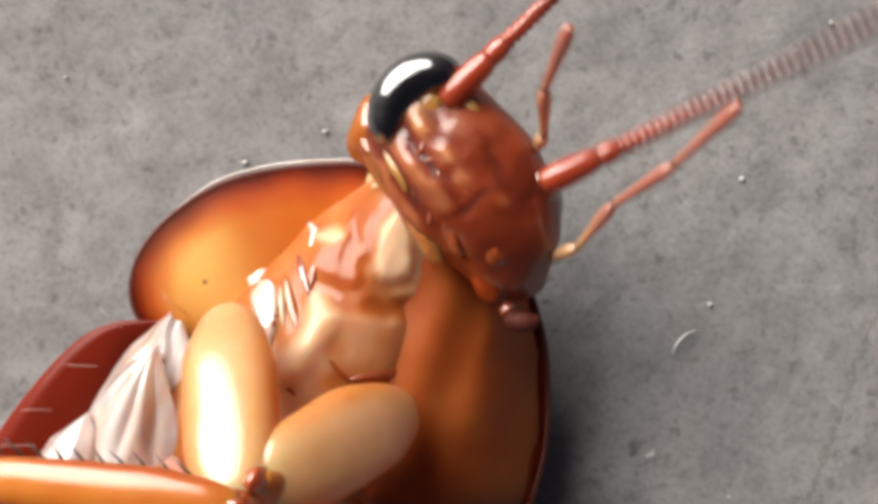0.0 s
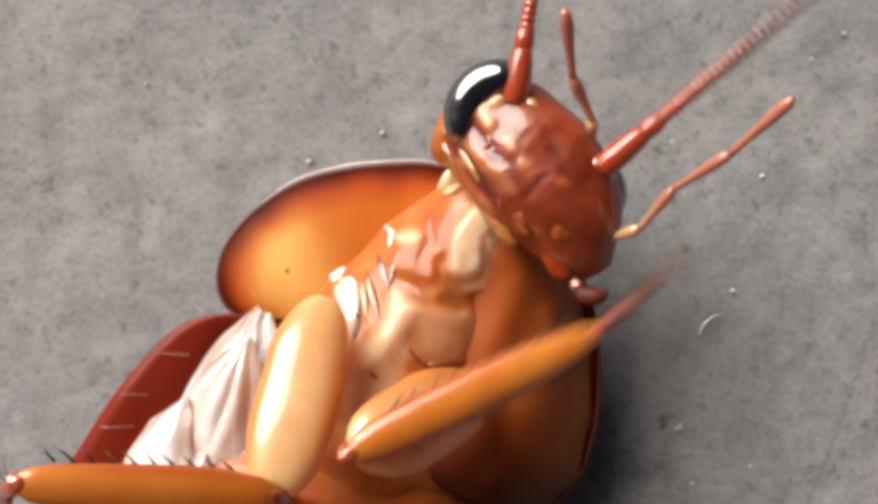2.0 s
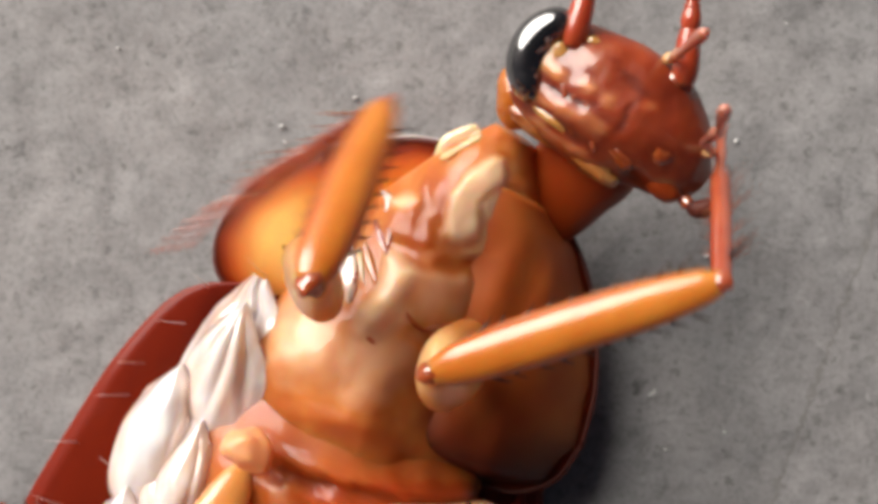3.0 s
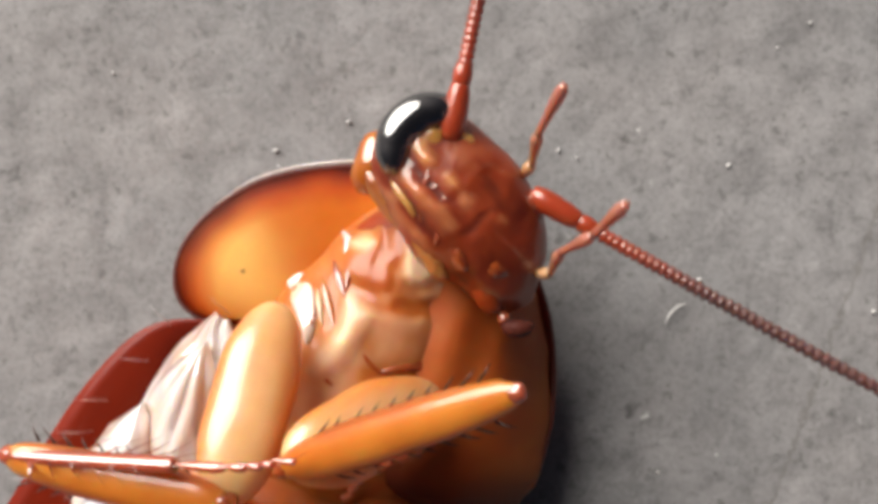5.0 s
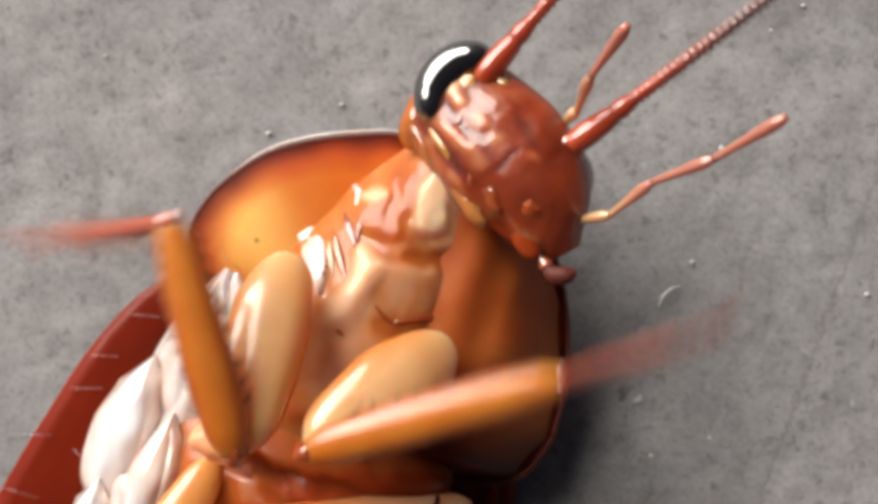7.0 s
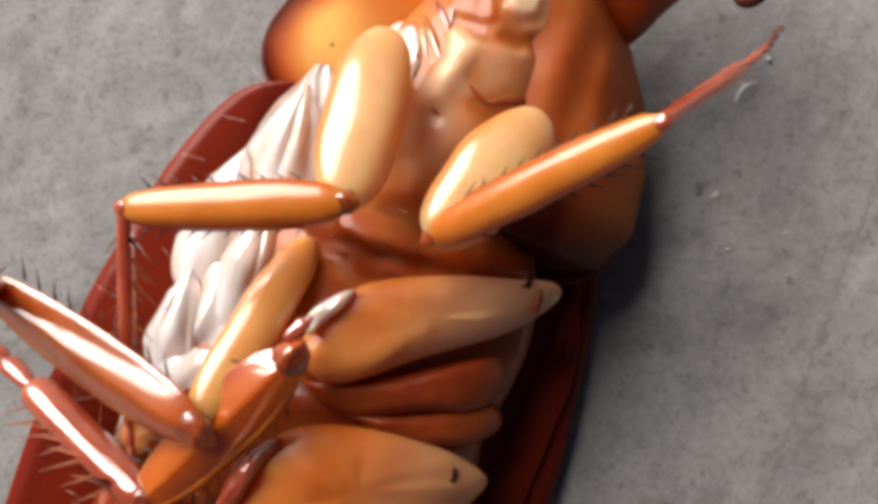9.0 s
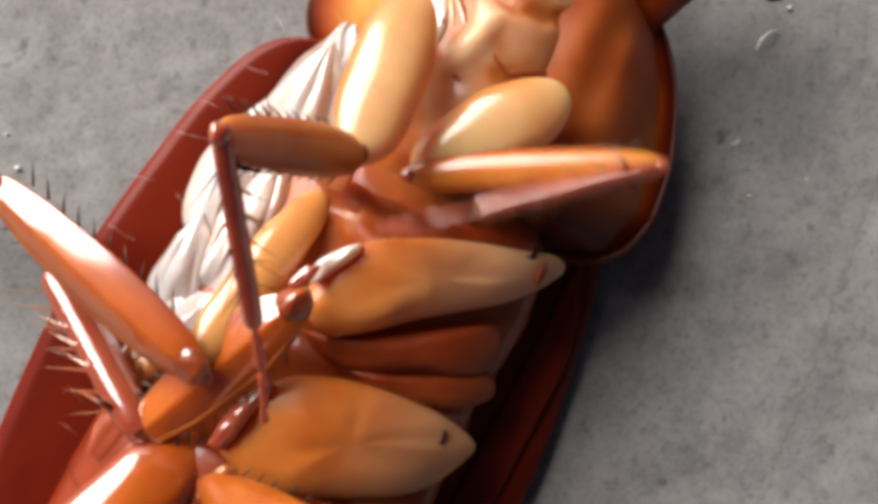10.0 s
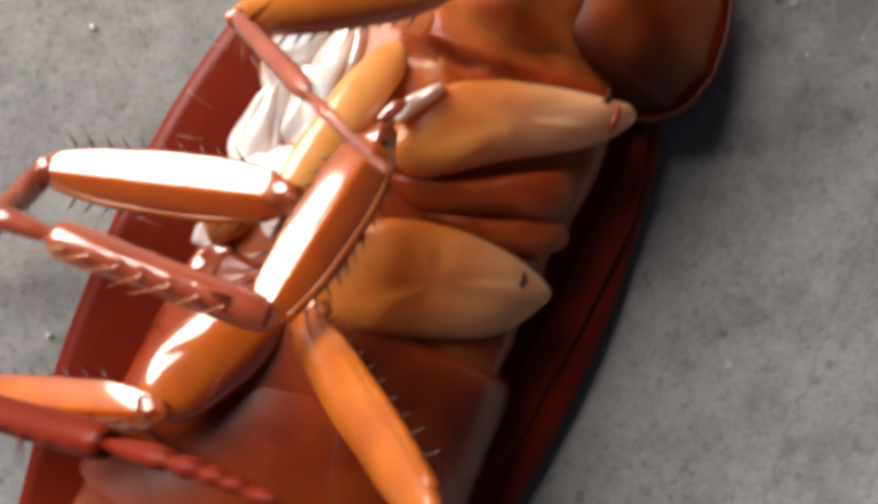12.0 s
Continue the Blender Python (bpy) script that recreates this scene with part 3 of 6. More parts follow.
def apron():
    """Soft skin that slopes from the chest's far flank down to the neck shield's rim."""
    rim_y, rim_x = [-3.8, -3.15, -1.9, -0.4, 1.4, 2.7, 3.6], [4.9, 5.4, 5.82, 5.6, 4.9, 4.0, 2.9]
    bm = bmesh.new()
    grid = []
    for j in range(49):
        y = -3.8 + 7.2 * j / 48
        x1 = float(np.interp(y, rim_y, rim_x)) - 0.22
        x0 = min(x1 - 0.6, 1.25 - 0.12 * y)
        z0, z1 = rings_z(CHEST_RINGS, x0, y) - 0.08, 1.32 + 0.16 * x1
        row = []
        for k in range(33):
            f = k / 32
            x = x0 + (x1 - x0) * f
            fold = 0.07 * math.exp(-((f - 0.55 - 0.05 * y) / 0.09) ** 2) - 0.05 * math.exp(-((f - 0.38 - 0.05 * y) / 0.1) ** 2)
            z = z0 + (z1 - z0) * (f ** 2.4) + 0.2 * math.sin(math.pi * f) + fold * math.exp(-((y - 1.2) / 1.4) ** 2) + 0.08 * noise.noise((x * 1.2, y * 0.8, 6))
            z -= 2.2 * max(0.0, -3.15 - y) + 0.1 * (1 - f) ** 7
            row.append(bm.verts.new((x, y, z)))
        grid.append(row)
    for a, b in zip(grid, grid[1:]):
        for k in range(32):
            bm.faces.new((a[k], a[k + 1], b[k + 1], b[k]))
    bmesh.ops.recalc_face_normals(bm, faces=bm.faces)
    bmesh.ops.solidify(bm, geom=bm.faces[:], thickness=0.08)
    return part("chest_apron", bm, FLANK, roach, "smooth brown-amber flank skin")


apron()

# the flat hips of the far side, their hinge end high and their tip low, and the skin between them
HIP_FORMS = [
    ("coxa", [(-1.2, -7.8), (-0.95, -6.5), (-0.1, -5.45), (1.5, -4.65), (3.0, -4.15), (4.05, -3.85), (4.3, -4.25), (3.4, -5.4), (1.6, -6.75), (0.0, -8.0)], 0.5, HIP, "pale tan hip segment", 5.0, -0.27),
    ("hip_fold", [(-0.9, -8.3), (0.1, -8.0), (1.9, -6.9), (3.3, -6.1), (3.8, -6.5), (3.6, -7.4), (2.0, -8.1), (0.3, -8.7)], 0.6, UMBER, "rust-brown fold between the hips", 4.45, -0.2),
    ("hip_fold", [(0.4, -8.7), (2.0, -8.0), (3.7, -7.3), (4.2, -7.8), (3.4, -8.5), (1.6, -8.9)], 0.5, UMBER, "", 4.3, -0.2),
    ("coxa", [(-1.3, -11.7), (-1.2, -10.3), (-0.4, -9.3), (1.2, -8.75), (2.8, -8.65), (4.15, -8.95), (4.35, -9.4), (3.5, -10.7), (1.7, -11.6), (0.0, -12.15)], 0.5, HAZEL, "translucent orange-tan hip segment", 4.75, -0.24),
]
for i, (name, outline, rise, shell, label, z, slope) in enumerate(HIP_FORMS):
    form = plate(name, outline, rise, shell, label, lambda x, y, z=z, slope=slope: z + slope * (x - 0.5) - 0.05 * (x - 1.2) ** 2, thick=1.2, rough=0.12, seed=30 + i)
    if name == "coxa":  # a raised rim along the hind edge and a dark nick by the tip
        low = outline[6:]
        part("coxa_rim", loft(bmesh.new(), [(x * 0.985, y + 0.1, z + slope * (x - 0.5) - 0.05 * (x - 1.2) ** 2 + 0.06, 0.07, 0.07) for x, y in low], 10, 6, 0.2, i), CREAM if i == 0 else APRICOT, form)
        tip = outline[5]
        plate("tip_crease", [(tip[0] - 0.8, tip[1] + 0.02), (tip[0] - 0.62, tip[1] - 0.08), (tip[0] - 0.6, tip[1] - 0.5), (tip[0] - 0.85, tip[1] - 0.42), (tip[0] - 0.72, tip[1] - 0.25)], 0.04, RIM, "dark crease",
              lambda x, y, z=z, slope=slope: z + slope * (x - 0.5) - 0.05 * (x - 1.2) ** 2 + 0.3, form, thick=0.2, rough=0.0)
# hinge skin coloured pearl-white to paint the glints on it
plate("hip_hinge", [(-1.25, -7.0), (-1.1, -6.5), (-0.75, -6.0), (-0.4, -5.75), (-0.42, -6.1), (-0.7, -6.6), (-0.95, -7.05)], 0.24, PEARL, "hinge skin with its white glints painted in pearl", lambda x, y: 5.45 - 0.1 * x, rough=0.2, thick=0.9, seed=51)
plate("hip_hinge", [(-1.55, -11.6), (-1.45, -10.6), (-1.0, -9.8), (-0.7, -9.7), (-0.9, -10.5), (-1.1, -11.5)], 0.25, ROSE, "", lambda x, y: 5.15 - 0.1 * x, rough=0.2, thick=0.9, seed=57)
part("wing_fold", loft(bmesh.new(), [(4.9, -3.6, 1.0, 0.1, 0.08), (5.3, -6.0, 0.95, 0.5, 0.12), (5.3, -9.0, 0.95, 0.55, 0.14), (5.1, -13.0, 0.9, 0.5, 0.12), (4.4, -18.0, 0.8, 0.1, 0.06)], 14, 6, 0.2), WINE, roach, "dark fold of the hind wing")


def sternite(i):
    y = -12.6 - i * 2.15
    w = (4.9, 5.0, 5.0, 4.8, 4.4, 3.8, 3.0)[i]
    h = (3.0, 3.2, 3.15, 3.0, 2.7, 2.3, 1.8)[i]
    st = [(0, y + 0.9, 2.1, w * 0.90, h * 0.86), (0, y + 0.5, 2.1, w * 0.96, h * 0.95), (0, y - 1.6, 2.1, w, h), (0, y - 1.9, 2.1, w * 0.985, h * 0.97), (0, y - 2.0, 2.1, w * 0.9, h * 0.84)]
    part("belly_plate", loft(bmesh.new(), st, 36, 4, 0.03, i * 2.0), BROWN, roach)


for i in range(7):
    sternite(i)
part("tail_plate", blob(bmesh.new(), (0, -28.3, 2.0), (2.2, 1.6, 1.1), wob=0.05), BROWN, roach)
for sx in (-1, 1):
    part("cercus", loft(bmesh.new(), [(sx * 1.6, -27.8, 2.2, 0.4, 0.3), (sx * 2.4, -29.6, 2.4, 0.42, 0.3), (sx * 3.0, -31.4, 2.8, 0.25, 0.2), (sx * 3.2, -32.4, 3.0, 0.03, 0.03)], 12, 5), BROWN, roach)


# plates and hinges of the sides and hips: x, y, z, half sizes, turn, shell
SIDES = [
    ("side_plate", (-4.0, -10.8, 3.6), (0.6, 1.1, 0.4), -6, TAN),
    ("side_plate", (-3.9, -12.6, 3.7), (0.55, 1.1, 0.4), -10, ROSE),
]
HINGES = [
    ("hip_hinge", (-1.2, -7.0, 6.3), (0.16, 0.4, 0.12), -30, ROSE),
    ("hip_hinge", (-0.75, -12.0, 6.0), (0.3, 0.42, 0.22), -15, TAN),
    ("hip_hinge", (3.75, -4.45, 4.15), (0.12, 0.32, 0.12), 10, BROWN),
    ("hip_hinge", (-1.95, -4.5, 4.9), (0.6, 0.5, 0.45), 0, HIP),
]
for i, (name, c, r, turn, shell) in enumerate(SIDES + HINGES):
    part(name, blob(bmesh.new(), c, r, (0, 0, turn), 0.3, i * 3.1 + 0.5, 4), shell, roach)


def side_skin(rows, folds, seed, label=""):
    """A glossy sheet of soft skin, creased lengthwise. Rows: y, outer x, inner x, outer z, inner z."""
    bm = bmesh.new()
    across, grid = 40, []
    for y, a, b, za, zb in curve_through(rows, 9):
        row = []
        for k in range(across + 1):
            f = k / across
            g = f * folds + 0.9 * noise.noise((f * 1.5, y * 0.45, seed))
            ridge = 1 - abs(2 * (g % 1) - 1)
            z = za + (zb - za) * f ** 0.8 + 0.4 * math.sin(math.pi * f) + 0.3 * (ridge - 0.5) * math.sin(math.pi * min(1, 0.15 + f)) + 0.22 * noise.noise((f * 2.4, y * 0.8, seed + 5))
            x = a + (b - a) * f + 0.12 * noise.noise((y * 1.6, seed, f))
            row.append(bm.verts.new((x, y + 0.2 * noise.noise((f * 3, seed, 2)), z)))
        grid.append(row)
    for a, b in zip(grid, grid[1:]):
        for k in range(across):
            bm.faces.new((a[k], b[k], b[k + 1], a[k + 1]))
    bmesh.ops.smooth_vert(bm, verts=bm.verts, factor=0.5, use_axis_x=True, use_axis_y=True, use_axis_z=True)
    bmesh.ops.recalc_face_normals(bm, faces=bm.faces)
    bmesh.ops.solidify(bm, geom=bm.faces[:], thickness=0.05)
    return part("side_skin", bm, PEARL, roach, label)


side_skin([(-0.9, -3.8, -3.2, 1.9, 3.0), (-1.7, -4.3, -2.6, 1.7, 3.2), (-3.0, -4.75, -2.3, 1.6, 3.3), (-5.0, -4.9, -2.2, 1.7, 3.5), (-6.6, -5.0, -2.3, 1.9, 3.8), (-8.0, -5.0, -2.6, 1.9, 3.7), (-9.0, -4.7, -3.0, 1.9, 3.4)], 3.2, 1.0)
side_skin([(-8.6, -4.8, -2.7, 2.0, 3.8), (-10.0, -5.2, -2.7, 1.9, 4.0), (-12.2, -5.1, -3.0, 1.9, 3.6)], 2.2, 7.0)


def pearl_lobe(apex, fan, pleats, seed, label=""):
    """A glossy bag of thin skin, pleated outward from one pinched corner."""
    bm = bmesh.new()
    edge = curve_through(fan, 10)
    along, grid = 22, []
    for a in range(along + 1):
        f = a / along
        row = []
        for k, (x, y) in enumerate(edge):
            u = k / (len(edge) - 1)
            px, py = apex[0] + (x - apex[0]) * f, apex[1] + (y - apex[1]) * f
            g = u * pleats + 0.5 * noise.noise((u * 2.0, f * 1.2, seed))
            ridge = abs(math.sin(math.pi * g)) ** 0.6
            swell_up = math.sin(math.pi * min(1.0, 0.08 + 0.92 * f) ** 0.7) * math.sin(math.pi * min(1.0, max(0.0, 0.04 + 0.92 * u))) ** 0.6
            z = 2.45 + 1.0 * max(0.0, min(1.2, (px + 5.0) / 2.4)) + 0.8 * swell_up - 0.5 * max(0.0, u - 0.75) * f + 0.2 * (ridge - 0.4) * min(1, 2.5 * f) * (1.1 - f * f) + 0.1 * noise.noise((px * 2, py * 1.2, seed))
            row.append(bm.verts.new((px, py, z)))
        grid.append(row)
    for a, b in zip(grid, grid[1:]):
        for k in range(len(edge) - 1):
            bm.faces.new((a[k], b[k], b[k + 1], a[k + 1]))
    bmesh.ops.remove_doubles(bm, verts=bm.verts, dist=0.002)
    bmesh.ops.recalc_face_normals(bm, faces=bm.faces)
    bmesh.ops.solidify(bm, geom=bm.faces[:], thickness=0.06)
    return part("pearl_lobe", bm, PEARL, roach, label)


pearl_lobe((-3.5, -1.5), [(-4.2, -2.4), (-4.5, -3.6), (-4.0, -4.7), (-3.2, -5.2), (-2.4, -4.6), (-2.0, -3.2)], 3.6, 1.0, "glossy pearl-white pleated skin")
pearl_lobe((-4.5, -3.6), [(-5.2, -4.6), (-5.45, -5.9), (-5.2, -7.3), (-4.4, -7.8), (-3.6, -7.0), (-3.5, -5.6), (-3.9, -4.2)], 0.9, 4.0, "smooth swollen pearl-white skin")
pearl_lobe((-3.4, -4.6), [(-4.0, -5.6), (-4.2, -7.2), (-3.6, -8.7), (-2.7, -8.6), (-2.3, -7.2), (-2.4, -5.6)], 1.6, 8.0, "glossy pearl-white pleated skin")
pearl_lobe((-4.6, -6.9), [(-5.1, -7.8), (-5.2, -9.3), (-4.4, -10.0), (-3.5, -9.5), (-3.7, -7.8)], 2.6, 12.0, "glossy pearl-white pleated skin")


def skin_fold(points, w, shell):
    """A thin raised crease of the skin."""
    n = len(points) - 1
    st = [(x, y, rings_z(CHEST_RINGS, x, y) + 0.06, 2.0 * w * (0.3 if i in (0, n) else 1), w * (0.4 if i in (0, n) else 1.0)) for i, (x, y) in enumerate(points)]
    return part("skin_fold", loft(bmesh.new(), st, 10, 5, 0.2, points[0][0]), shell, roach)


for points, w, shell in [
    ([(3.17, 2.97), (3.4, 2.19), (3.07, 1.33), (2.54, 0.77)], 0.13, APRICOT),
    ([(-1.62, 1.7), (-1.27, 0.9), (-0.74, 0.24), (-0.33, -0.21)], 0.05, GLASSY),
    ([(-1.52, 1.97), (-1.15, 1.39), (-0.67, 0.85)], 0.05, ROSE),
    ([(-1.67, 1.47), (-1.29, 0.6), (-0.92, 0.02)], 0.04, CREAM),
    ([(-1.17, 1.96), (-0.85, 1.51), (-0.72, 0.98)], 0.045, AMBER),
    ([(-1.8, 1.13), (-1.32, 0.3), (-1.08, -0.48)], 0.05, ROSE),
    ([(-1.46, 2.28), (-1.17, 2.11), (-1.09, 1.76)], 0.06, PEARL),
    ([(0.74, -0.48), (1.7, 0.05), (2.93, 0.6), (3.75, 1.45)], 0.06, RUST),
    ([(-0.01, -0.05), (0.57, -0.4), (1.02, -0.44)], 0.03, UMBER),
    ([(-1.28, -0.7), (-0.49, -1.04), (0.19, -1.28)], 0.04, UMBER),
]:
    skin_fold(points, w, shell)
bm = bmesh.new()
hair = random.Random(5)
for k in range(13):
    y = -1.5 - 1.1 * k + hair.random() * 0.9
    x = -5.0 - 1.6 * min(1.0, -(y + 2) / 5) + hair.random() * 1.6
    thorn(bm, (x, y, 1.5), (x - 0.5 - 0.3 * hair.random(), y + 0.7 * hair.random() - 0.3, 1.9 + 0.3 * hair.random()), 0.016, 4)
tagged(part("bristle_fringe", bm, PEARL, roach, "fine pale bristles along the wing"), kind="stuff")


# ---- legs: each limb runs along its own +y ----
def coxa(length, wide, shell, label=""):
    """Hip segment: a barrel."""
    st = [(0, -0.42, -0.1, 0.12, 0.1), (0, -0.25, 0, wide * 0.5, wide * 0.3), (0, length * 0.06, 0, wide * 0.8, wide * 0.48), (0, length * 0.25, 0.05, wide * 0.97, wide * 0.58), (0, length * 0.5, 0.05, wide, wide * 0.6),
          (0, length * 0.75, 0, wide * 0.93, wide * 0.55), (0, length * 0.93, -0.05, wide * 0.66, wide * 0.42), (0, length * 1.02, -0.05, wide * 0.3, wide * 0.2), (0, length * 1.05, -0.05, 0.08, 0.06)]
    return part("coxa", loft(bmesh.new(), st, 36, 6, 0.07, length, 2.2), shell, roach, label)


def femur(length, wide, shell, seed, flat=True):
    """A flattened thigh with a ridge along it."""
    rnd = random.Random(seed)
    deep, square = (0.5, 1.15) if flat else (0.62, 2.0)
    st = [(0, length * y, 0, wide * w, wide * w * deep) for y, w in ((-0.02, 0.5), (0.1, 0.85), (0.38, 1.0), (0.72, 0.88), (0.93, 0.66), (1.02, 0.32))]
    f = part("femur", loft(bmesh.new(), st, 24, 6, 0.05, seed, square), shell, roach)
    part("trochanter", blob(bmesh.new(), (0, -0.05, -0.05), (wide * 0.5, wide * 0.7, wide * 0.45), wob=0.35, seed=seed), RUST, f)
    part("keel", loft(bmesh.new(), [(-wide * w, length * y, -0.06, wide * 0.16, wide * 0.2) for y, w in ((0.06, 0.6), (0.25, 0.86), (0.5, 0.88), (0.75, 0.78), (0.96, 0.5))], 10, 5), SHADE_AND_KEEL, f)
    bm = bmesh.new()
    for k in range(10):
        y = length * (0.16 + 0.08 * k)
        for sx in (-1, 1):
            thorn(bm, (sx * wide * 0.8, y, -wide * 0.12), (sx * wide * 1.35, y + 0.3 + 0.2 * rnd.random(), -wide * 0.3), 0.04)
    tagged(part("spine_fringe", bm, SPINE, f, "dark fine spines"), kind="stuff")
    part("knee", blob(bmesh.new(), (0, length * 1.0, 0), (wide * 0.4, wide * 0.45, wide * 0.34), wob=0.2, seed=seed), ROSE, f)
    return f


def grow_spine(bm, base, tip, foot=0.05):
    """Draw the skin nearest to base out into a spine that ends at tip."""
    base = Vector(base)
    face = min((f for f in bm.faces if len(f.verts) == 4), key=lambda f: (f.calc_center_median() - base).length_squared)
    bmesh.ops.inset_individual(bm, faces=[face], thickness=foot, use_even_offset=True)
    poked = bmesh.ops.poke(bm, faces=[face])
    poked["verts"][0].co = Vector(tip)


def tibia(femur_ob, femur_length, length, wide, shell, seed):
    """Shin with strong spines, and the jointed foot beyond it, all one skin."""
    rnd = random.Random(seed * 7 + 1)
    a = length * 0.6
    st = [(0, -0.05, 0, wide * 0.7, wide * 0.7), (0, a * 0.12, 0, wide * 0.95, wide * 0.85), (0, a * 0.6, 0, wide, wide * 0.85), (0, a * 0.96, 0, wide * 0.95, wide * 0.85)]
    y = a
    for k, q in enumerate((0.42, 0.16, 0.13, 0.11, 0.18)):
        e = y + (length - a) * q
        w = wide * (0.62 - 0.05 * k)
        z = -0.01 * (k + 1) ** 2
        st += [(0, y + 0.02, z, w * 0.55, w * 0.5), (0, y + (e - y) * 0.4, z, w * 0.85, w * 0.75), (0, y + (e - y) * 0.85, z, w, w * 0.85)]
        y = e
    bm = loft(bmesh.new(), st + [(0, y, -0.25, wide * 0.2, wide * 0.18)], 16, 12)
    for k in range(7):
        y = a * (0.16 + 0.125 * k)
        for sx, sz in ((-1, 0.3), (1, 0.3), (-1, -0.7), (1, -0.7)):
            if rnd.random() < 0.85:
                grow_spine(bm, (sx * wide * 0.95, y, sz * wide * 0.4), (sx * (wide * 1.3 + 0.3 + 0.35 * rnd.random()), y + 0.45 + 0.35 * rnd.random(), sz * wide * 1.4))
    for sx in (-1, 1):
        grow_spine(bm, (sx * 0.1, length - 0.08, -0.25), (sx * 0.28, length + 0.3, -0.42), 0.02)
    t = part("tibia", bm, shell, femur_ob)
    t.location = (0, femur_length * S, 0)
    return t


coxa_lf = coxa(4.1, 0.95, HONEY, "pale honey hip segment")
coxa_rf = coxa(3.6, 0.98, HONEY, "pale honey hip segment")
coxa_lm = coxa(4.8, 0.62, APRICOT)
coxa_lh = coxa(4.0, 1.1, AMBER)


def aim(ob, base, tip):
    d = Vector(tip) - Vector(base)
    ob.matrix_basis = mm(*base, math.degrees(math.asin(d.z / d.length)), 0, math.degrees(math.atan2(-d.x, d.y)))


aim(coxa_lf, (-1.95, -0.25, 5.1), (-1.3, -4.1, 6.6))
aim(coxa_lm, (-2.0, -5.5, 4.2), (-2.6, -10.1, 6.2))
aim(coxa_lh, (-2.0, -12.2, 4.4), (-3.2, -15.6, 5.8))
femur_lf, femur_rf = femur(5.0, 0.56, SATIN, 1, False), femur(5.6, 0.5, SATIN, 2, False)
femur_lm, femur_rm = femur(6.3, 0.8, AMBER, 3), femur(5.0, 0.78, AMBER, 4)
# femur_rh has shade put into its colour, unlike femur_lh
femur_lh, femur_rh = femur(8.0, 0.7, AMBER, 5), femur(8.8, 0.72, SHADE_AND_KEEL, 6, False)
tibia_lf, tibia_rf = tibia(femur_lf, 5.0, 7.0, 0.21, ROSE, 1), tibia(femur_rf, 5.6, 7.0, 0.22, ROSE, 2)
tibia_lm, tibia_rm = tibia(femur_lm, 6.3, 9.0, 0.4, RUST, 3), tibia(femur_rm, 5.0, 8.0, 0.5, ROSE, 4)
tibia_lh, tibia_rh = tibia(femur_lh, 8.0, 13.0, 0.5, WINE, 5), tibia(femur_rh, 8.8, 13.0, 0.36, RUST, 6)

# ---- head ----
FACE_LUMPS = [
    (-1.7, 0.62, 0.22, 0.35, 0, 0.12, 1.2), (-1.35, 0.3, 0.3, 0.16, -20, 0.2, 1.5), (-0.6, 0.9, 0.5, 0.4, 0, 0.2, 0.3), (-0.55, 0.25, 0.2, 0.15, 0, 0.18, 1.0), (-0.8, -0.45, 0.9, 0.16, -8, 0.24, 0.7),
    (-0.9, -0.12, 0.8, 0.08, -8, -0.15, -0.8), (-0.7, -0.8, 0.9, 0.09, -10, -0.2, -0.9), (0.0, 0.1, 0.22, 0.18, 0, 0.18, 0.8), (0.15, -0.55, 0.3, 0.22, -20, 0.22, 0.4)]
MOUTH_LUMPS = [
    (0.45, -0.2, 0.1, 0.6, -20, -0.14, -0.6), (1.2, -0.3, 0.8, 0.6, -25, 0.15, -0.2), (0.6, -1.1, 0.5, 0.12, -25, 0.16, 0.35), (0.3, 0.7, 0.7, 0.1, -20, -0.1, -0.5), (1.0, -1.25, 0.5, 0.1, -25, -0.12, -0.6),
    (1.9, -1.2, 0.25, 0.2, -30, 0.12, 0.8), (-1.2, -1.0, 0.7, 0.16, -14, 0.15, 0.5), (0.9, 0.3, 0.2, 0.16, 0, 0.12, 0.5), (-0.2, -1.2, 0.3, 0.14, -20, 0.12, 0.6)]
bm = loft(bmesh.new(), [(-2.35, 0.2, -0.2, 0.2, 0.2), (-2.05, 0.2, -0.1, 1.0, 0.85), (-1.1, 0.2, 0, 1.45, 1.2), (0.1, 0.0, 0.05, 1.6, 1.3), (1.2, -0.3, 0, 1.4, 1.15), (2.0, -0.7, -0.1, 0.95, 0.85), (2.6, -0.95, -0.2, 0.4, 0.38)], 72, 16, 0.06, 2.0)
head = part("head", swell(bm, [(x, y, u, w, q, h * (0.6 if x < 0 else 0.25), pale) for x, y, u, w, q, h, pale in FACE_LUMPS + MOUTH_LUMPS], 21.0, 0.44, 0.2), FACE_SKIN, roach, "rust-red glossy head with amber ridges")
bm = loft(bmesh.new(), [(-1.42, -0.24, 0.45, 0.06, 0.05), (-1.76, -0.24, 0.82, 0.34, 0.34), (-2.02, 0.12, 0.85, 0.47, 0.4), (-2.1, 0.6, 0.86, 0.5, 0.41), (-1.96, 1.06, 0.85, 0.47, 0.4), (-1.64, 1.4, 0.8, 0.36, 0.34), (-1.36, 1.44, 0.45, 0.06, 0.05)], 48, 8, square=1.75)
part("eye", bm, EYE, head, "glossy black kidney-shaped eye")
bm = loft(bmesh.new(), [(0.9, 1.15, -0.7, 0.05, 0.05), (1.4, 0.95, -0.7, 0.3, 0.35), (1.8, 0.5, -0.7, 0.34, 0.4), (2.05, 0.0, -0.7, 0.05, 0.05)], 16, 5)
part("eye", bm, EYE, head, "glossy black kidney-shaped eye")
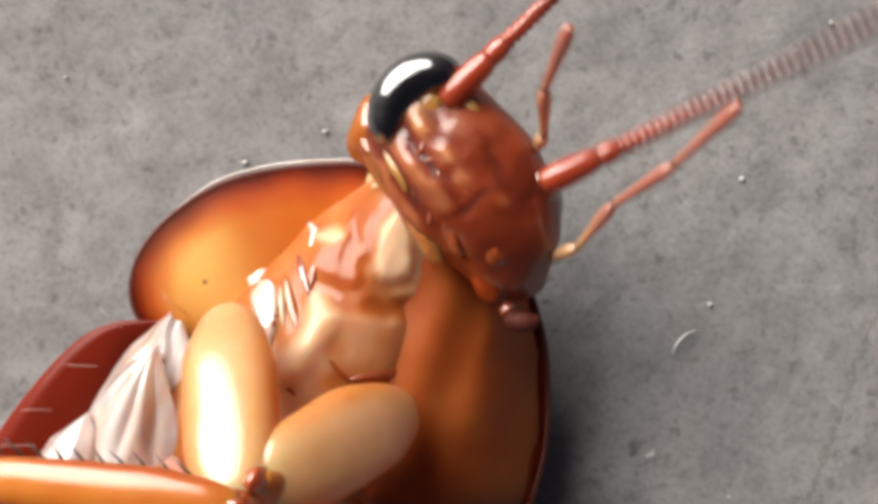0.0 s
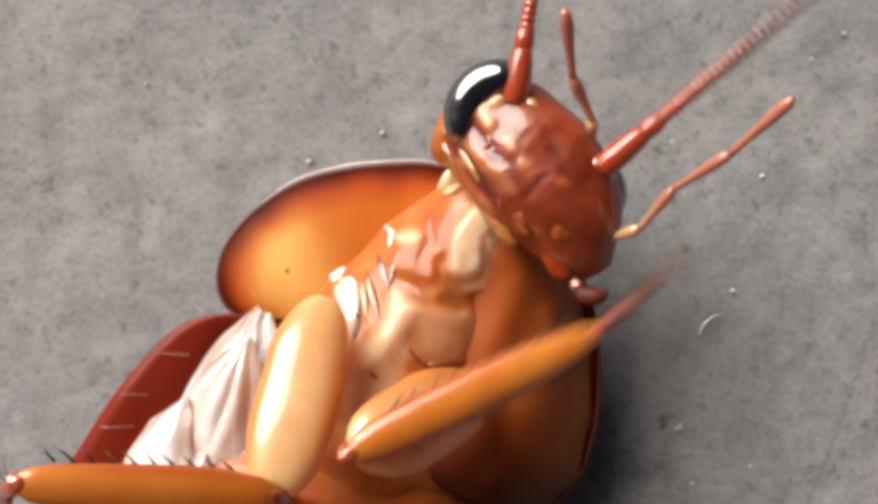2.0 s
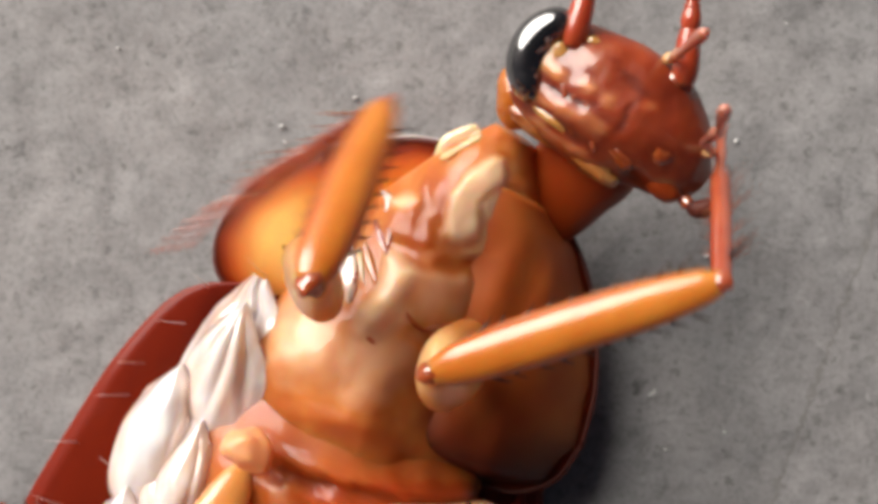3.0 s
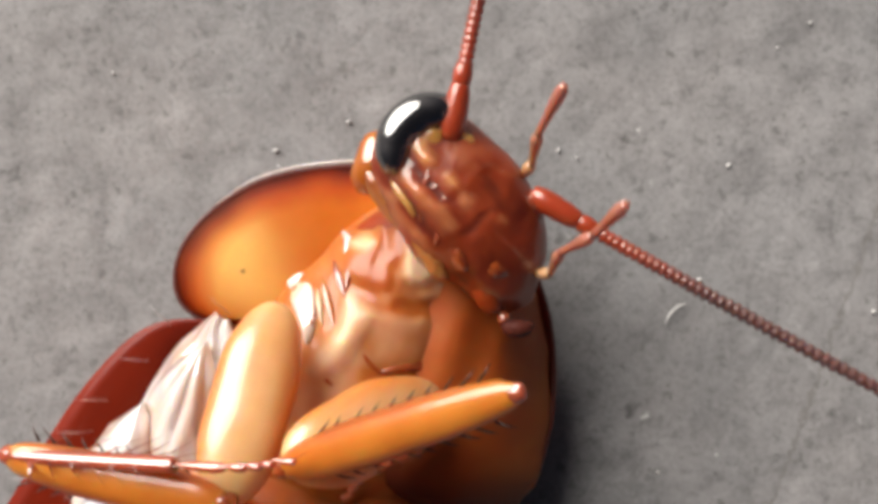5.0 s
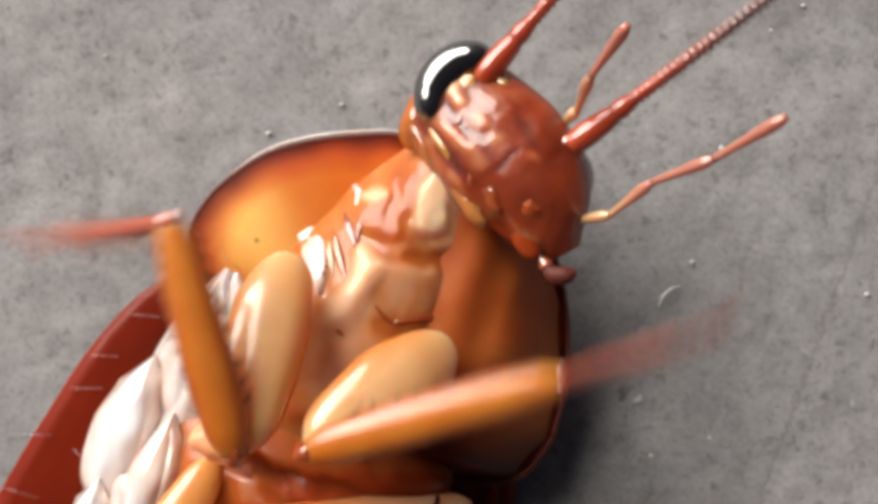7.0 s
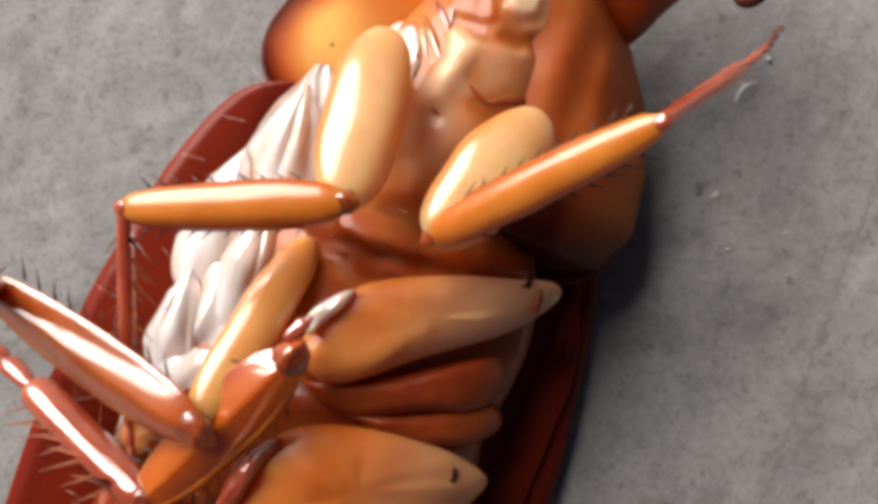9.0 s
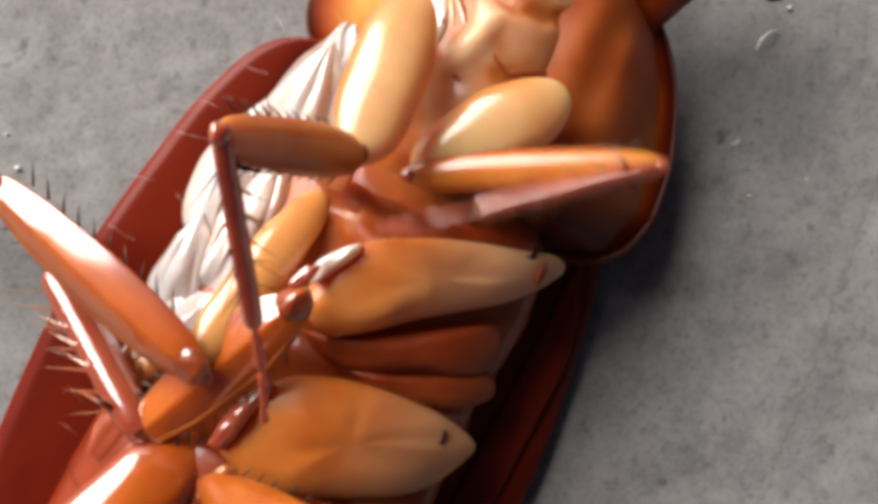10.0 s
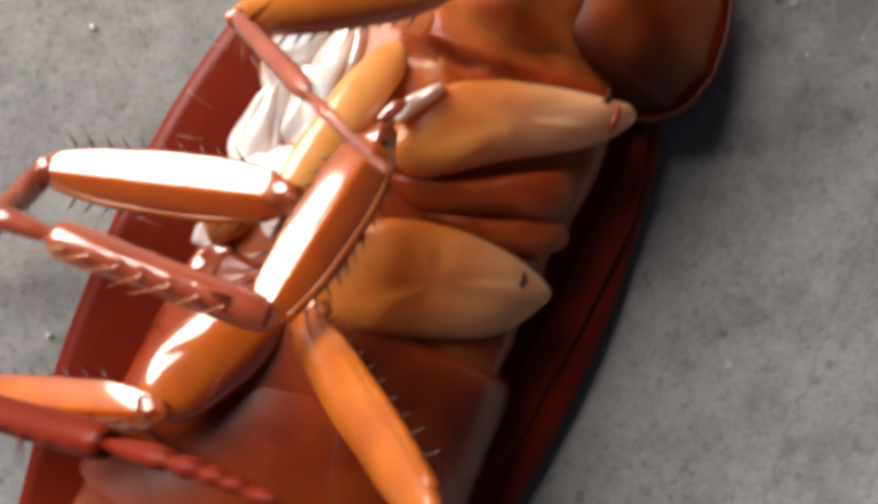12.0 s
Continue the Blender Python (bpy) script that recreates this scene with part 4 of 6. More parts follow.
part("neck", loft(bmesh.new(), [(0.3, 0.2, -0.7, 1.0, 0.8), (0.05, -1.0, -1.0, 1.2, 0.8), (-0.4, -2.2, -1.5, 1.2, 0.7), (-0.9, -3.2, -1.9, 1.0, 0.5)], 22, 5, 0.1, 9.0), CHEST, head, "soft amber neck skin")
FACE = [
    ("antenna_socket", (-1.44, 0.68, 1.0), (0.22, 0.3, 0.07), 10, APRICOT),
    ("antenna_socket", (-0.82, 1.2, 0.86), (0.24, 0.16, 0.09), 0, APRICOT),
    ("face_spot", (-1.25, 0.3, 1.14), (0.18, 0.09, 0.05), -20, PEARL),
    ("antenna_socket", (-1.3, 1.1, 0.75), (0.34, 0.3, 0.25), 0, TAN),
    ("antenna_socket", (1.25, 1.0, 0.35), (0.4, 0.36, 0.4), 0, ROSE),
    ("cheek", (-2.08, -0.5, -0.15), (0.62, 0.8, 0.55), 15, GLASSY),
    ("cheek", (-1.4, -0.95, 0.1), (0.85, 0.34, 0.45), -12, TAN),
    ("upper_lip", (1.2, -0.4, 0.72), (0.8, 0.5, 0.42), -25, RUST),
    ("jaw", (0.5, -0.85, 0.85), (0.6, 0.24, 0.3), -24, RUST),
    ("mouth_lobe", (0.0, -1.3, 0.45), (0.9, 0.26, 0.35), -18, TAN),
    ("mouth_lobe", (1.7, -1.15, 0.3), (0.65, 0.36, 0.4), -30, BROWN),
]
for i, (name, c, r, turn, shell) in enumerate(FACE):
    part(name, blob(bmesh.new(), c, r, (0, 0, turn), 0.2, i * 2.3 + 40), shell, head)


HEAD_RINGS = [(0.2, -2.35, -0.2, 0.2, 0.2), (0.2, -2.05, -0.1, 1.0, 0.85), (0.2, -1.1, 0, 1.45, 1.2), (0.0, 0.1, 0.05, 1.6, 1.3), (-0.3, 1.2, 0, 1.4, 1.15), (-0.7, 2.0, -0.1, 0.95, 0.85), (-0.95, 2.6, -0.2, 0.4, 0.38)]


def face_line(points, w, shell, name="suture"):
    """A raised seam or feeler lying on the face."""
    n = len(points) - 1
    st = [(x, y, rings_z(HEAD_RINGS, y, x) - 0.01, w * (0.4 if i in (0, n) else 1), w * (0.4 if i in (0, n) else 1)) for i, (x, y) in enumerate(points)]
    return part(name, loft(bmesh.new(), st, 9, 5, 0.2, w * 9), shell, head)


for points, w, shell, name in [
    ([(-0.33, 0.39), (-0.15, 0.12), (0.24, -0.05), (0.3, -0.35), (0.34, -0.68)], 0.02, ROSE, "suture"), ([(0.24, -0.05), (0.7, 0.1), (1.15, -0.15), (1.2, -0.4)], 0.02, ROSE, "suture"),
    ([(-0.72, -0.15), (-0.55, -0.35), (-0.25, -0.62)], 0.08, ROSE, "upper_lip"), ([(-1.0, -0.2), (-0.75, -0.55), (-0.4, -0.95)], 0.1, RUST, "mandible"),
    ([(-1.5, -0.75), (-0.95, -1.0), (-0.2, -1.25), (0.6, -1.35)], 0.11, TAN, "labial_palp"), ([(-1.15, -0.95), (-0.5, -1.25), (0.3, -1.45)], 0.1, ROSE, "labial_palp"),
    ([(-1.65, -0.1), (-1.35, -0.4), (-0.95, -0.5)], 0.08, APRICOT, "maxilla"), ([(-1.75, -0.45), (-1.3, -0.65), (-0.9, -0.75), (-0.55, -0.95)], 0.12, APRICOT, "maxilla"),
    ([(-0.1, -0.75), (0.05, -0.95), (0.1, -1.1)], 0.07, ROSE, "mandible"),
    # the PEARL labial_palp here is a white glint added on the face
    ([(-1.1, 0.15), (-0.95, -0.1), (-1.0, -0.35)], 0.07, ROSE, "maxilla"), ([(-0.75, 0.2), (-0.7, 0.0), (-0.82, -0.2)], 0.06, ROSE, "maxilla"), ([(-0.55, -0.95), (-0.3, -1.05), (-0.05, -1.25)], 0.05, PEARL, "labial_palp"),
    ([(0.35, -0.9), (0.6, -1.0), (0.9, -1.25)], 0.06, ROSE, "mandible"), ([(-0.45, 0.1), (-0.4, -0.15), (-0.5, -0.3)], 0.06, ROSE, "upper_lip"),
]:
    face_line(points, w, shell, name)


def palp(joints, w, shell, label=""):
    """A jointed feeler of the mouth along its own +y, each joint a little swollen towards its end."""
    bm = bmesh.new()
    for a, b in zip(joints, joints[1:]):
        a, b = Vector(a), Vector(b)
        q = [a, a.lerp(b, 0.35), a.lerp(b, 0.8), b]
        loft(bm, [(*p, r, r) for p, r in zip(q, (w * 0.7, w * 0.8, w * 1.15, w * 0.7))], 12, 4)
    return part("palp", bm, shell, head, label)


palp_a = palp([(0, 0, 0), (0.25, 1.0, 0), (0.0, 2.4, 0.1), (0.12, 3.9, 0), (0.0, 5.6, -0.1)], 0.12, PALP, "thin pinkish jointed palp")
palp_b = palp([(0, 0, 0), (0.15, 0.7, 0), (-0.05, 2.0, 0.1), (0.1, 3.6, 0)], 0.13, PALP, "thin pinkish jointed palp")
palp([(1.8, -1.1, 0.2), (2.25, -1.35, 0.25), (2.55, -1.45, 0.25)], 0.15, ROSE)
part("palp_tip", loft(bmesh.new(), [(2.5, -1.43, 0.25, 0.12, 0.12), (2.75, -1.48, 0.22, 0.22, 0.2), (3.0, -1.3, 0.2, 0.2, 0.19), (3.1, -1.1, 0.2, 0.06, 0.06)], 14, 5), RIM, head, "dark bent palp tip")


def antenna(bend, seed):
    """Whip of many rings on a thick foot joint, along its own +y."""
    bm = bmesh.new()
    loft(bm, [(0, -0.25, 0, 0.22, 0.2), (0, 0.1, 0, 0.3, 0.28), (0, 0.7, 0, 0.27, 0.25), (0, 1.0, 0, 0.21, 0.2)], 14, 4)
    loft(bm, [(0, 0.98, 0, 0.2, 0.19), (0, 1.2, 0, 0.23, 0.22), (0, 1.45, 0, 0.18, 0.18)], 14, 4)
    y, rings = 1.4, []
    while y < 36:
        step = 0.15 + 0.008 * y
        w = 0.18 - 0.0036 * y
        for f, g in ((0.0, 0.74), (0.35, 1.0), (0.8, 1.04)):
            q = y + step * f
            rings.append((bend * (q / 30) ** 2 * 4, q, 0, w * g, w * g))
        y += step
    loft(bm, rings, 9, 1)
    return part("antenna", bm, WHIP, head, "rose-brown ringed whip antenna")


antenna_a, antenna_b = antenna(0.6, 1), antenna(-0.5, 2)


def motions():
    """The struggling insect: body, head, antennae and legs."""
    walk(roach, [
        (0, mm(-2.36, -1.29, 0.00, 0, -0, -22)), (0.5, mm(-1.83, -1.35, 0.00, 0, -0, -22)), (1, mm(-1.74, -1.58, 0.00, 0, -0, -22)), (1.5, mm(-2.13, -1.31, 0.00, 0, -0, -22)),
        (2, mm(-2.09, -1.54, 0.00, 0, -0, -22)), (2.5, mm(-1.63, -1.70, 0.00, 0, -0, -22)), (3, mm(-1.40, -1.67, 0.00, 0, -0, -22)), (3.2, mm(-1.47, -1.55, 0.00, 0, -0, -22)),
        (4.8, mm(-2.23, -1.89, 0.00, 0, -0, -22)), (5, mm(-2.22, -2.00, 0.00, 0, -0, -22)), (5.5, mm(-2.09, -1.64, 0.00, 0, -0, -22)), (6, mm(-1.64, -1.33, 0.00, 0, -0, -22)),
        (6.5, mm(-2.29, -1.91, 0.00, 0, -0, -22)), (7, mm(-1.75, -1.32, 0.00, 0, -0, -22)), (7.5, mm(-1.83, -1.97, 0.00, 0, -0, -22)), (7.7, mm(-1.55, -1.95, 0.00, 0, -0, -22)),
        (9.3, mm(-1.94, -1.86, 0.00, 0, -0, -22)), (9.5, mm(-2.37, -2.28, 0.00, 0, -0, -22)), (10, mm(-1.86, -2.58, 0.00, 0, -0, -27)), (10.5, mm(-2.20, -2.52, 0.00, 0, -0, -22)),
        (11, mm(-2.19, -2.28, 0.00, 0, -0, -22)), (11.5, mm(-1.87, -3.01, 0.00, 0, -0, -26)), (11.7, mm(-1.90, -2.98, 0.00, 0, -0, -28)), (12, mm(-1.94, -2.92, 0.00, 0, -0, -26)),
    ])
    walk(neck_shield, [
        (0, mm(0, 0, 0)), (1.5, mm(0, 0, 0)), (2, mm(-0.07, 0.19, 0)), (2.5, mm(-0.07, 0.19, 0)), (3, mm(0, 0, 0)), (4.8, mm(-0.22, 0.29, 0)), (5, mm(-0.22, 0.29, 0)), (5.5, mm(0, 0, 0)),
        (6, mm(0.07, -0.19, 0)), (6.5, mm(-0.06, 0.14, 0)), (7, mm(0, 0, 0)), (7.5, mm(-0.28, 0.43, 0)), (7.7, mm(-0.14, 0.2, 0)), (9.5, mm(-0.28, -0.11, 0)), (10, mm(0.2, 0.08, 0)), (10.5, mm(0.14, 0.05, 0)), (12, mm(0.1, 0, 0)),
    ])
    walk(coxa_lf, [
        (0, mm(-1.95, -0.25, 5.10, 41, -0, -144)), (0.033, mm(-1.95, -0.25, 5.10, 40, -0, -144)), (0.5, mm(-1.95, -0.25, 5.10, 23, -0, 170)), (0.967, mm(-1.95, -0.25, 5.10, 21, -0, -170)),
        (1, mm(-1.95, -0.25, 5.10, 21, -0, -170)), (1.033, mm(-1.95, -0.25, 5.10, 21, -0, -170)), (1.467, mm(-1.95, -0.25, 5.10, 21, -0, -170)), (1.5, mm(-1.95, -0.25, 5.10, 21, -0, -170)),
        (1.533, mm(-1.95, -0.25, 5.10, 21, -0, -170)), (2, mm(-1.95, -0.25, 5.10, 21, -0, -170)), (2.5, mm(-1.95, -0.25, 5.10, 21, -0, -170)), (2.733, mm(-1.95, -0.25, 5.10, 53, 19, -109)),
        (2.967, mm(-1.95, -0.25, 5.10, 85, -0, -47)), (3, mm(-1.95, -0.25, 5.10, 83, -0, -49)), (3.033, mm(-1.95, -0.25, 5.10, 81, -0, -50)), (3.117, mm(-1.95, -0.25, 5.10, 51, 18, -110)),
        (3.2, mm(-1.95, -0.25, 5.10, 21, -0, -170)), (4.8, mm(-1.95, -0.25, 5.10, 21, -0, -170)), (5, mm(-1.95, -0.25, 5.10, 21, -0, -170)), (5.5, mm(-1.95, -0.25, 5.10, 21, -0, -170)),
        (6, mm(-1.95, -0.25, 5.10, 21, -0, -170)), (6.5, mm(-1.95, -0.25, 5.10, 21, -0, -170)), (6.967, mm(-1.95, -0.25, 5.10, 21, -0, -170)), (7, mm(-1.95, -0.25, 5.10, 21, -0, -170)),
        (7.033, mm(-1.95, -0.25, 5.10, 21, -0, -170)), (7.467, mm(-1.95, -0.25, 5.10, 38, -0, 166)), (7.5, mm(-1.95, -0.25, 5.10, 38, -0, 168)), (7.533, mm(-1.95, -0.25, 5.10, 38, -0, 171)),
        (7.7, mm(-1.95, -0.25, 5.10, 21, -0, -170)), (9.3, mm(-1.95, -0.25, 5.10, 21, -0, -170)), (9.5, mm(-1.95, -0.25, 5.10, 21, -0, -170)), (10, mm(-1.95, -0.25, 5.10, 21, -0, -170)),
        (10.5, mm(-1.95, -0.25, 5.10, 21, -0, -170)), (10.65, mm(-1.95, -0.25, 5.10, 30, -0, -174)), (10.8, mm(-1.95, -0.25, 5.10, 55, -0, 180)), (10.967, mm(-1.95, -0.25, 5.10, 30, -0, -175)), (11, mm(-1.95, -0.25, 5.10, 30, -0, -175)),
        (11.033, mm(-1.95, -0.25, 5.10, 30, -0, -175)), (11.1, mm(-1.95, -0.25, 5.10, 55, -0, 180)), (11.2, mm(-1.95, -0.25, 5.10, 48, -0, 180)), (11.35, mm(-1.95, -0.25, 5.10, 30, -0, -174)),
        (11.5, mm(-1.95, -0.25, 5.10, 21, -0, -170)), (12, mm(-1.95, -0.25, 5.10, 21, -0, -170)),
    ])
    walk(femur_lf, [
        (0, mm(-0.15, -2.76, 8.09, -7, -0, 107)), (0.033, mm(-0.13, -2.79, 8.05, -9, -0, 108)), (0.5, mm(-2.55, -3.90, 6.75, 3, -0, 42)), (0.967, mm(-1.31, -4.02, 6.87, -11, -0, 94)),
        (1, mm(-1.31, -4.02, 6.87, -16, -0, 99)), (1.033, mm(-1.31, -4.02, 6.87, -20, -0, 104)), (1.467, mm(-1.31, -4.02, 6.87, 9, -0, 35)), (1.5, mm(-1.31, -4.02, 6.87, 7, -0, 31)),
        (1.533, mm(-1.31, -4.02, 6.87, 5, -0, 25)), (1.767, mm(-1.31, -4.02, 6.87, 14, 3, 64)), (2, mm(-1.31, -4.02, 6.87, 22, -0, 103)), (2.5, mm(-1.31, -4.02, 6.87, 16, -0, 104)),
        (2.733, mm(-1.50, -2.01, 8.18, -14, 13, 58)), (2.967, mm(-1.68, 0.00, 9.48, -43, -0, 13)), (3, mm(-1.57, 0.07, 9.47, -39, -0, 4)), (3.033, mm(-1.46, 0.16, 9.45, -33, -0, -4)),
        (3.2, mm(-1.31, -4.02, 6.87, 11, -0, 53)), (4.8, mm(-1.31, -4.02, 6.87, -8, -0, 104)), (5, mm(-1.31, -4.02, 6.87, -10, -0, 102)), (5.5, mm(-1.31, -4.02, 6.87, 16, -0, 96)),
        (6, mm(-1.31, -4.02, 6.87, -10, -0, 112)), (6.5, mm(-1.31, -4.02, 6.87, -2, -0, 115)), (6.967, mm(-1.31, -4.02, 6.87, 9, -0, 41)), (7, mm(-1.31, -4.02, 6.87, 6, -0, 36)),
        (7.033, mm(-1.31, -4.02, 6.87, 22, -0, 25)), (7.467, mm(-2.73, -3.38, 7.62, 16, -0, 38)), (7.5, mm(-2.62, -3.41, 7.62, 6, -0, 34)), (7.533, mm(-2.45, -3.44, 7.62, -4, -0, 29)),
        (7.617, mm(-1.97, -3.22, 7.84, -9, -1, 67)), (7.7, mm(-1.31, -4.02, 6.87, -11, -0, 108)), (9.3, mm(-1.31, -4.02, 6.87, -9, -0, 116)), (9.5, mm(-1.31, -4.02, 6.87, 6, -0, 120)),
        (10, mm(-1.31, -4.02, 6.87, 67, 0, 120)), (10.5, mm(-1.31, -4.02, 6.87, 48, -0, 128)), (10.65, mm(-1.58, -3.78, 7.15, 45, -0, 80)), (10.8, mm(-1.95, -2.60, 8.46, 12, -0, 28)), (10.9, mm(-1.95, -2.77, 8.33, 45, -0, 60)), (10.967, mm(-1.64, -3.79, 7.15, 107, -12, 63)), (11, mm(-1.64, -3.79, 7.15, 107, -12, 63)), (11.033, mm(-1.64, -3.79, 7.15, 107, -12, 63)), (11.1, mm(-1.95, -2.60, 8.46, 45, -0, 60)), (11.2, mm(-1.95, -2.99, 8.15, 12, -0, 30)), (11.35, mm(-1.58, -3.78, 7.15, 45, -0, 80)), (11.5, mm(-1.31, -4.02, 6.87, 51, -0, 121)), (12, mm(-1.31, -4.02, 6.87, 30, -0, 133)),
    ])
    walk(tibia_lf, [
        (0, mm(0.00, 5.00, 0.00, -41, 9, 24)), (0.033, mm(0.00, 5.00, 0.00, -39, 9, 24)), (0.5, mm(0.00, 5.00, 0.00, -79, 50, 53)), (0.733, mm(0.00, 5.00, 0.00, -19, 84, 131)),
        (0.967, mm(0.00, 5.00, 0.00, 66, 43, -108)), (1, mm(0.00, 5.00, 0.00, 65, 50, -112)), (1.033, mm(0.00, 5.00, 0.00, 64, 55, -117)), (1.178, mm(0.00, 5.00, 0.00, -35, 80, 111)),
        (1.322, mm(0.00, 5.00, 0.00, -62, 44, 50)), (1.467, mm(0.00, 5.00, 0.00, -44, 10, 22)), (1.5, mm(0.00, 5.00, 0.00, -51, 9, 21)), (1.533, mm(0.00, 5.00, 0.00, -58, 6, 19)),
        (2, mm(0.00, 5.00, 0.00, -69, 19, 25)), (2.5, mm(0.00, 5.00, 0.00, -65, 9, 21)), (2.967, mm(0.00, 5.00, 0.00, -72, 51, 39)), (3, mm(0.00, 5.00, 0.00, -80, 41, 36)),
        (3.033, mm(0.00, 5.00, 0.00, -86, 32, 34)), (3.2, mm(0.00, 5.00, 0.00, -106, 62, 30)), (4.8, mm(0.00, 5.00, 0.00, 161, 65, -9)), (5, mm(0.00, 5.00, 0.00, 163, 64, -5)),
        (5.25, mm(0.00, 5.00, 0.00, -95, 36, 60)), (5.5, mm(0.00, 5.00, 0.00, -61, 6, 53)), (6, mm(0.00, 5.00, 0.00, -45, -16, 37)), (6.5, mm(0.00, 5.00, 0.00, -48, -11, 41)),
        (6.967, mm(0.00, 5.00, 0.00, -35, 10, 65)), (7, mm(0.00, 5.00, 0.00, -42, 16, 72)), (7.033, mm(0.00, 5.00, 0.00, -48, 31, 89)), (7.467, mm(0.00, 5.00, 0.00, -53, 2, 65)),
        (7.5, mm(0.00, 5.00, 0.00, -54, -4, 60)), (7.533, mm(0.00, 5.00, 0.00, -56, -8, 57)), (7.7, mm(0.00, 5.00, 0.00, -50, 3, 66)), (9.3, mm(0.00, 5.00, 0.00, -13, 12, 80)),
        (9.5, mm(0.00, 5.00, 0.00, -32, 11, 78)), (10, mm(0.00, 5.00, 0.00, -15, 27, 115)), (10.5, mm(0.00, 5.00, 0.00, -19, 24, 103)), (10.967, mm(0.00, 5.00, 0.00, -43, 48, 151)),
        (11, mm(0.00, 5.00, 0.00, -32, 48, 151)), (11.033, mm(0.00, 5.00, 0.00, -22, 48, 150)), (11.5, mm(0.00, 5.00, 0.00, -38, 35, 121)), (11.75, mm(0.00, 5.00, 0.00, 17, 36, 127)),
        (12, mm(0.00, 5.00, 0.00, 70, 32, 132)),
    ])
    walk(coxa_rf, [
        (0, mm(2.00, -0.70, 4.90, 47, -0, 130)), (0.467, mm(2.00, -0.70, 4.90, 15, -0, 130)), (0.5, mm(2.00, -0.70, 4.90, 15, -0, 130)), (0.533, mm(2.00, -0.70, 4.90, 15, -0, 129)),
        (0.967, mm(2.00, -0.70, 4.90, 55, -0, 152)), (1, mm(2.00, -0.70, 4.90, 57, -0, 152)), (1.033, mm(2.00, -0.70, 4.90, 58, -0, 151)), (1.5, mm(2.00, -0.70, 4.90, 13, -0, 130)),
        (1.967, mm(2.00, -0.70, 4.90, 42, -0, 130)), (2, mm(2.00, -0.70, 4.90, 46, -0, 128)), (2.033, mm(2.00, -0.70, 4.90, 50, -0, 125)), (2.467, mm(2.00, -0.70, 4.90, 55, -0, 143)),
        (2.5, mm(2.00, -0.70, 4.90, 56, -0, 142)), (2.533, mm(2.00, -0.70, 4.90, 58, -0, 141)), (2.967, mm(2.00, -0.70, 4.90, 78, -0, 98)), (3, mm(2.00, -0.70, 4.90, 78, -0, 94)),
        (3.033, mm(2.00, -0.70, 4.90, 79, -0, 89)), (3.2, mm(2.00, -0.70, 4.90, 70, -0, 114)), (4.8, mm(2.00, -0.70, 4.90, 23, -0, 136)), (5, mm(2.00, -0.70, 4.90, 35, -0, 131)),
        (5.467, mm(2.00, -0.70, 4.90, 51, -0, 128)), (5.5, mm(2.00, -0.70, 4.90, 53, -0, 126)), (5.533, mm(2.00, -0.70, 4.90, 55, -0, 126)), (6, mm(2.00, -0.70, 4.90, 35, -0, 138)),
        (6.467, mm(2.00, -0.70, 4.90, 58, -0, 175)), (6.5, mm(2.00, -0.70, 4.90, 59, -0, 176)), (6.533, mm(2.00, -0.70, 4.90, 60, -0, 177)), (6.967, mm(2.00, -0.70, 4.90, 13, -0, 151)),
        (7, mm(2.00, -0.70, 4.90, 25, -0, 148)), (7.033, mm(2.00, -0.70, 4.90, 32, -0, 145)), (7.467, mm(2.00, -0.70, 4.90, 75, -0, 106)), (7.5, mm(2.00, -0.70, 4.90, 74, -0, 89)),
        (7.533, mm(2.00, -0.70, 4.90, 71, -0, 79)), (7.6, mm(2.00, -0.70, 4.90, 64, -3, 126)), (7.667, mm(2.00, -0.70, 4.90, 56, -0, 173)), (7.7, mm(2.00, -0.70, 4.90, 54, -0, 173)),
        (7.733, mm(2.00, -0.70, 4.90, 55, -0, 173)), (9.3, mm(2.00, -0.70, 4.90, 13, -0, 160)), (9.383, mm(2.00, -0.70, 4.90, 44, 21, -132)), (9.467, mm(2.00, -0.70, 4.90, 75, -0, -63)),
        (9.5, mm(2.00, -0.70, 4.90, 73, -0, -59)), (9.533, mm(2.00, -0.70, 4.90, 72, -0, -56)), (9.678, mm(2.00, -0.70, 4.90, 53, 26, -105)), (9.822, mm(2.00, -0.70, 4.90, 18, 26, -166)),
        (9.967, mm(2.00, -0.70, 4.90, -1, -0, 145)), (10, mm(2.00, -0.70, 4.90, -1, -0, 146)), (10.033, mm(2.00, -0.70, 4.90, -1, -0, 148)), (10.25, mm(2.00, -0.70, 4.90, 41, 24, -153)),
        (10.467, mm(2.00, -0.70, 4.90, 82, -0, -94)), (10.5, mm(2.00, -0.70, 4.90, 80, -0, -81)), (10.533, mm(2.00, -0.70, 4.90, 78, -0, -72)), (10.75, mm(2.00, -0.70, 4.90, 51, 17, -137)),
        (10.967, mm(2.00, -0.70, 4.90, 24, -0, 159)), (11, mm(2.00, -0.70, 4.90, 27, -0, 159)), (11.033, mm(2.00, -0.70, 4.90, 29, -0, 158)), (11.267, mm(2.00, -0.70, 4.90, 56, 10, -162)),
        (11.5, mm(2.00, -0.70, 4.90, 82, -0, -123)), (12, mm(2.00, -0.70, 4.90, 67, -0, -160)),
    ])
